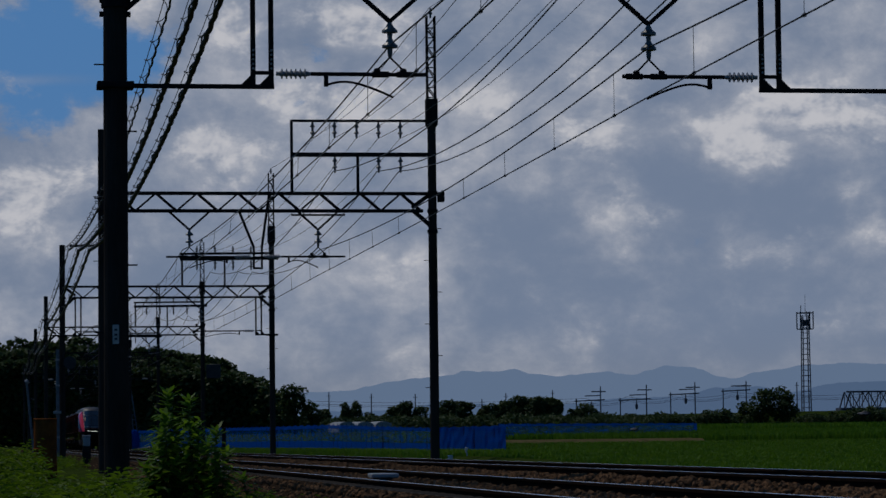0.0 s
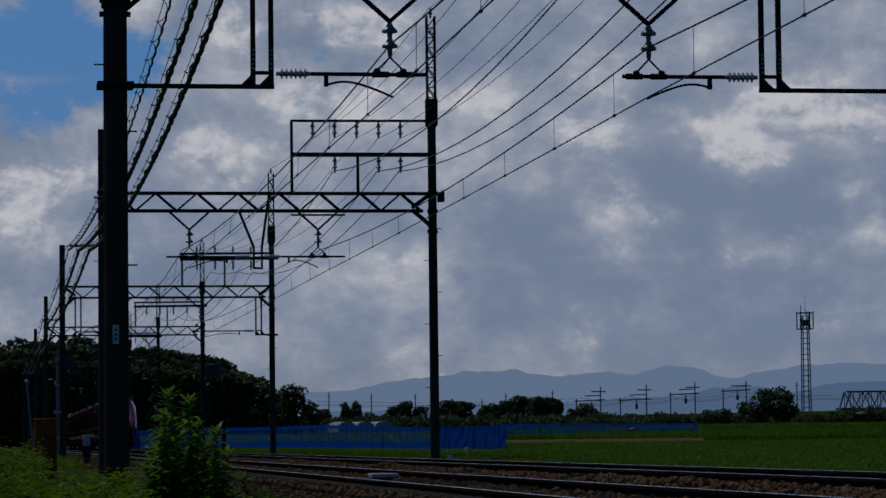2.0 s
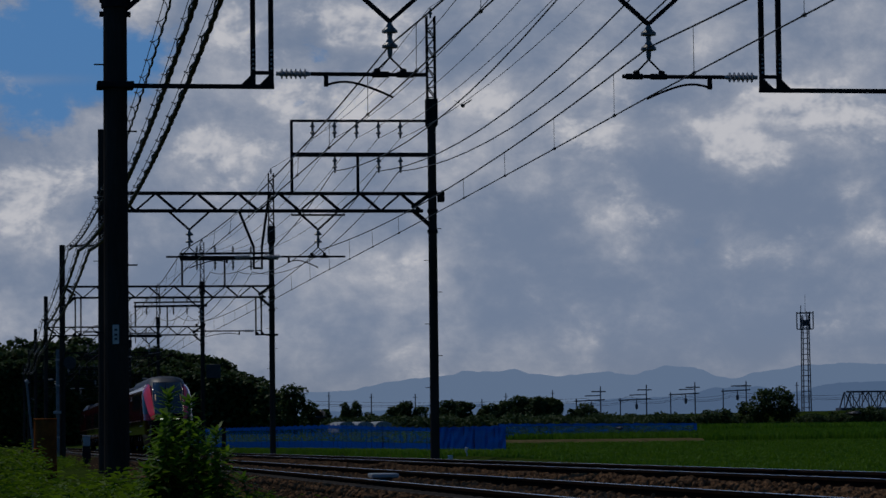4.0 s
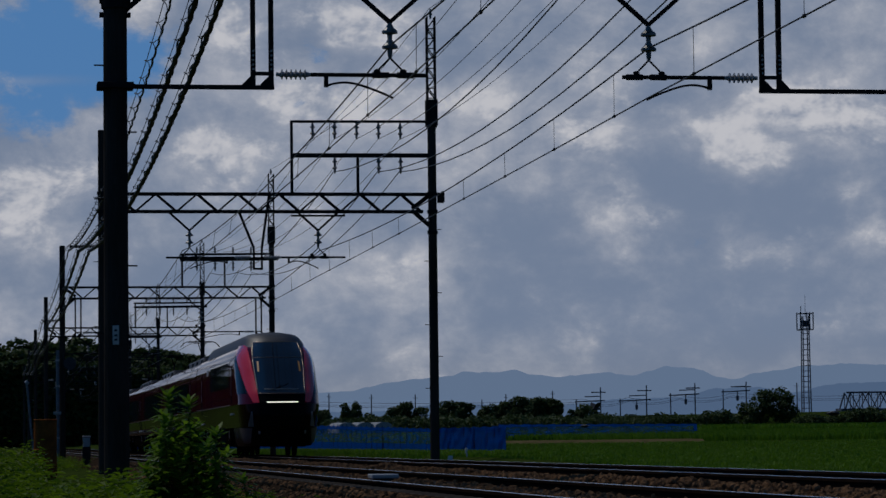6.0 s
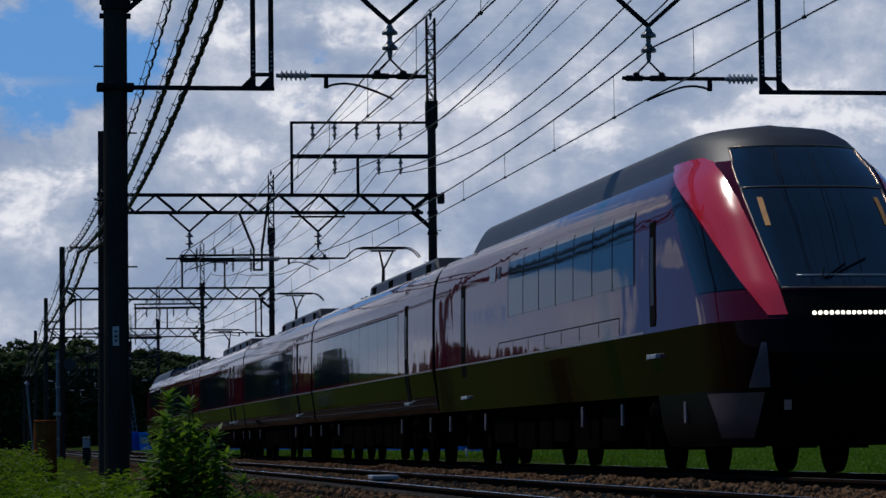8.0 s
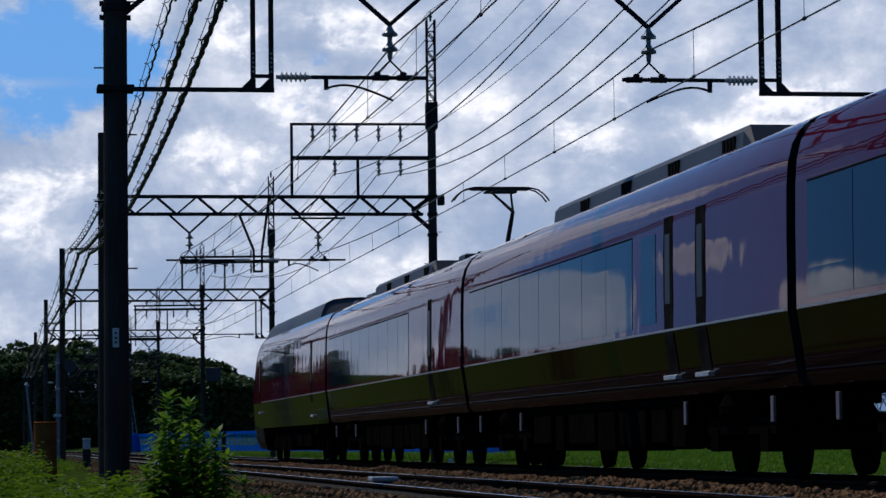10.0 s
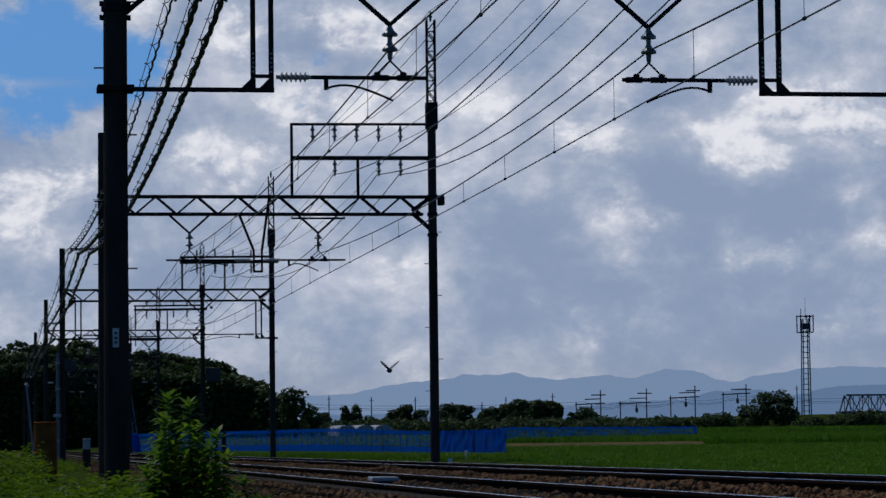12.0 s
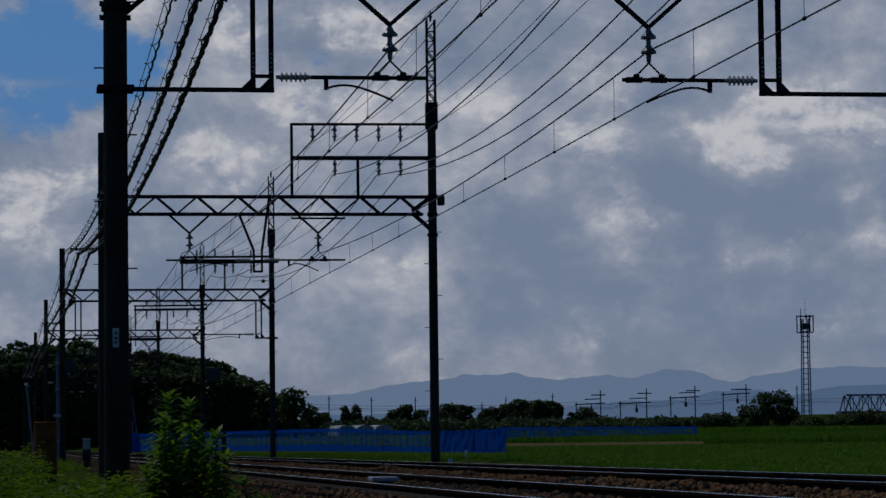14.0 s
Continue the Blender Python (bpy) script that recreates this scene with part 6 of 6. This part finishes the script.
FLIGHT_C = [(0.0, 20.0, 130.0, 24.0), (3.3, 20.0, 130.0, 23.5), (4.3, 24.0, 140.0, 12.0), (5.3, 28.0, 150.0, 3.56), (5.5, 29.1, 150.0, 2.95), (5.7, 30.4, 150.0, 2.65), (5.9, 31.4, 150.0, 2.15), (6.2, 33.0, 150.5, 0.9), (6.5, 34.0, 151.0, 0.15), (14.0, 34.0, 151.0, 0.15)]
FLIGHT_D = [(0.0, 6.2, 118.0, 0.15), (3.3, 6.2, 118.0, 0.15), (4.2, 16.0, 114.0, 1.8), (5.3, 29.86, 110.0, 2.71), (5.5, 32.36, 110.0, 2.75), (5.7, 34.54, 110.0, 2.9), (6.2, 40.5, 110.0, 3.1), (7.0, 50.0, 110.0, 3.5), (14.0, 60.0, 110.0, 4.0)]


def fly(bird, rows, first, last):
    ob, wings = bird
    keys = []
    turn = None
    for i, (t, x, y, z) in enumerate(rows):
        a, b = rows[max(i - 1, 0)], rows[min(i + 1, len(rows) - 1)]
        dx, dy = b[1] - a[1], b[2] - a[2]
        if turn is None or math.hypot(dx, dy) > 0.5:
            turn = math.degrees(math.atan2(-dx, dy)) + 180
        keys.append((t, pose(x, y, z, 0, 0, turn)))
    walk(ob, keys)
    beats = [0.0]
    t = first
    while t < last:
        beats.append(round(t, 2))
        t += 0.1
    beats += [round(last, 2), 14.0]
    beats = sorted(set(b for b in beats if b <= 14.0))
    for w, s in wings:
        walk(w, [(b, pose(0, 0, 0.03, 0, -s * (32 * math.sin(b * 19.0) + 12 if first <= b < last else -4), 0)) for b in beats])


def motions():
    for i, (car, s) in enumerate(zip(cars, CAR_AT)):
        rows = []
        for t, y in FRONT:
            if i == 5:
                yy = y + s + 22.1
                rows.append((t, pose(TRACK_R, yy, rail_z(yy) - 0.01, 0.332, 0, 180)))
            else:
                yy = y + s
                rows.append((t, pose(TRACK_R, yy, rail_z(yy) - 0.01, -0.332, 0, 0)))
        walk(car, rows)
    fly(birds[0], FLIGHT_A, 9.6, 13.6)
    fly(birds[1], FLIGHT_B, 9.6, 12.4)
    fly(birds[2], FLIGHT_C, 3.3, 6.4)
    fly(birds[3], FLIGHT_D, 3.3, 9.0)


motions()
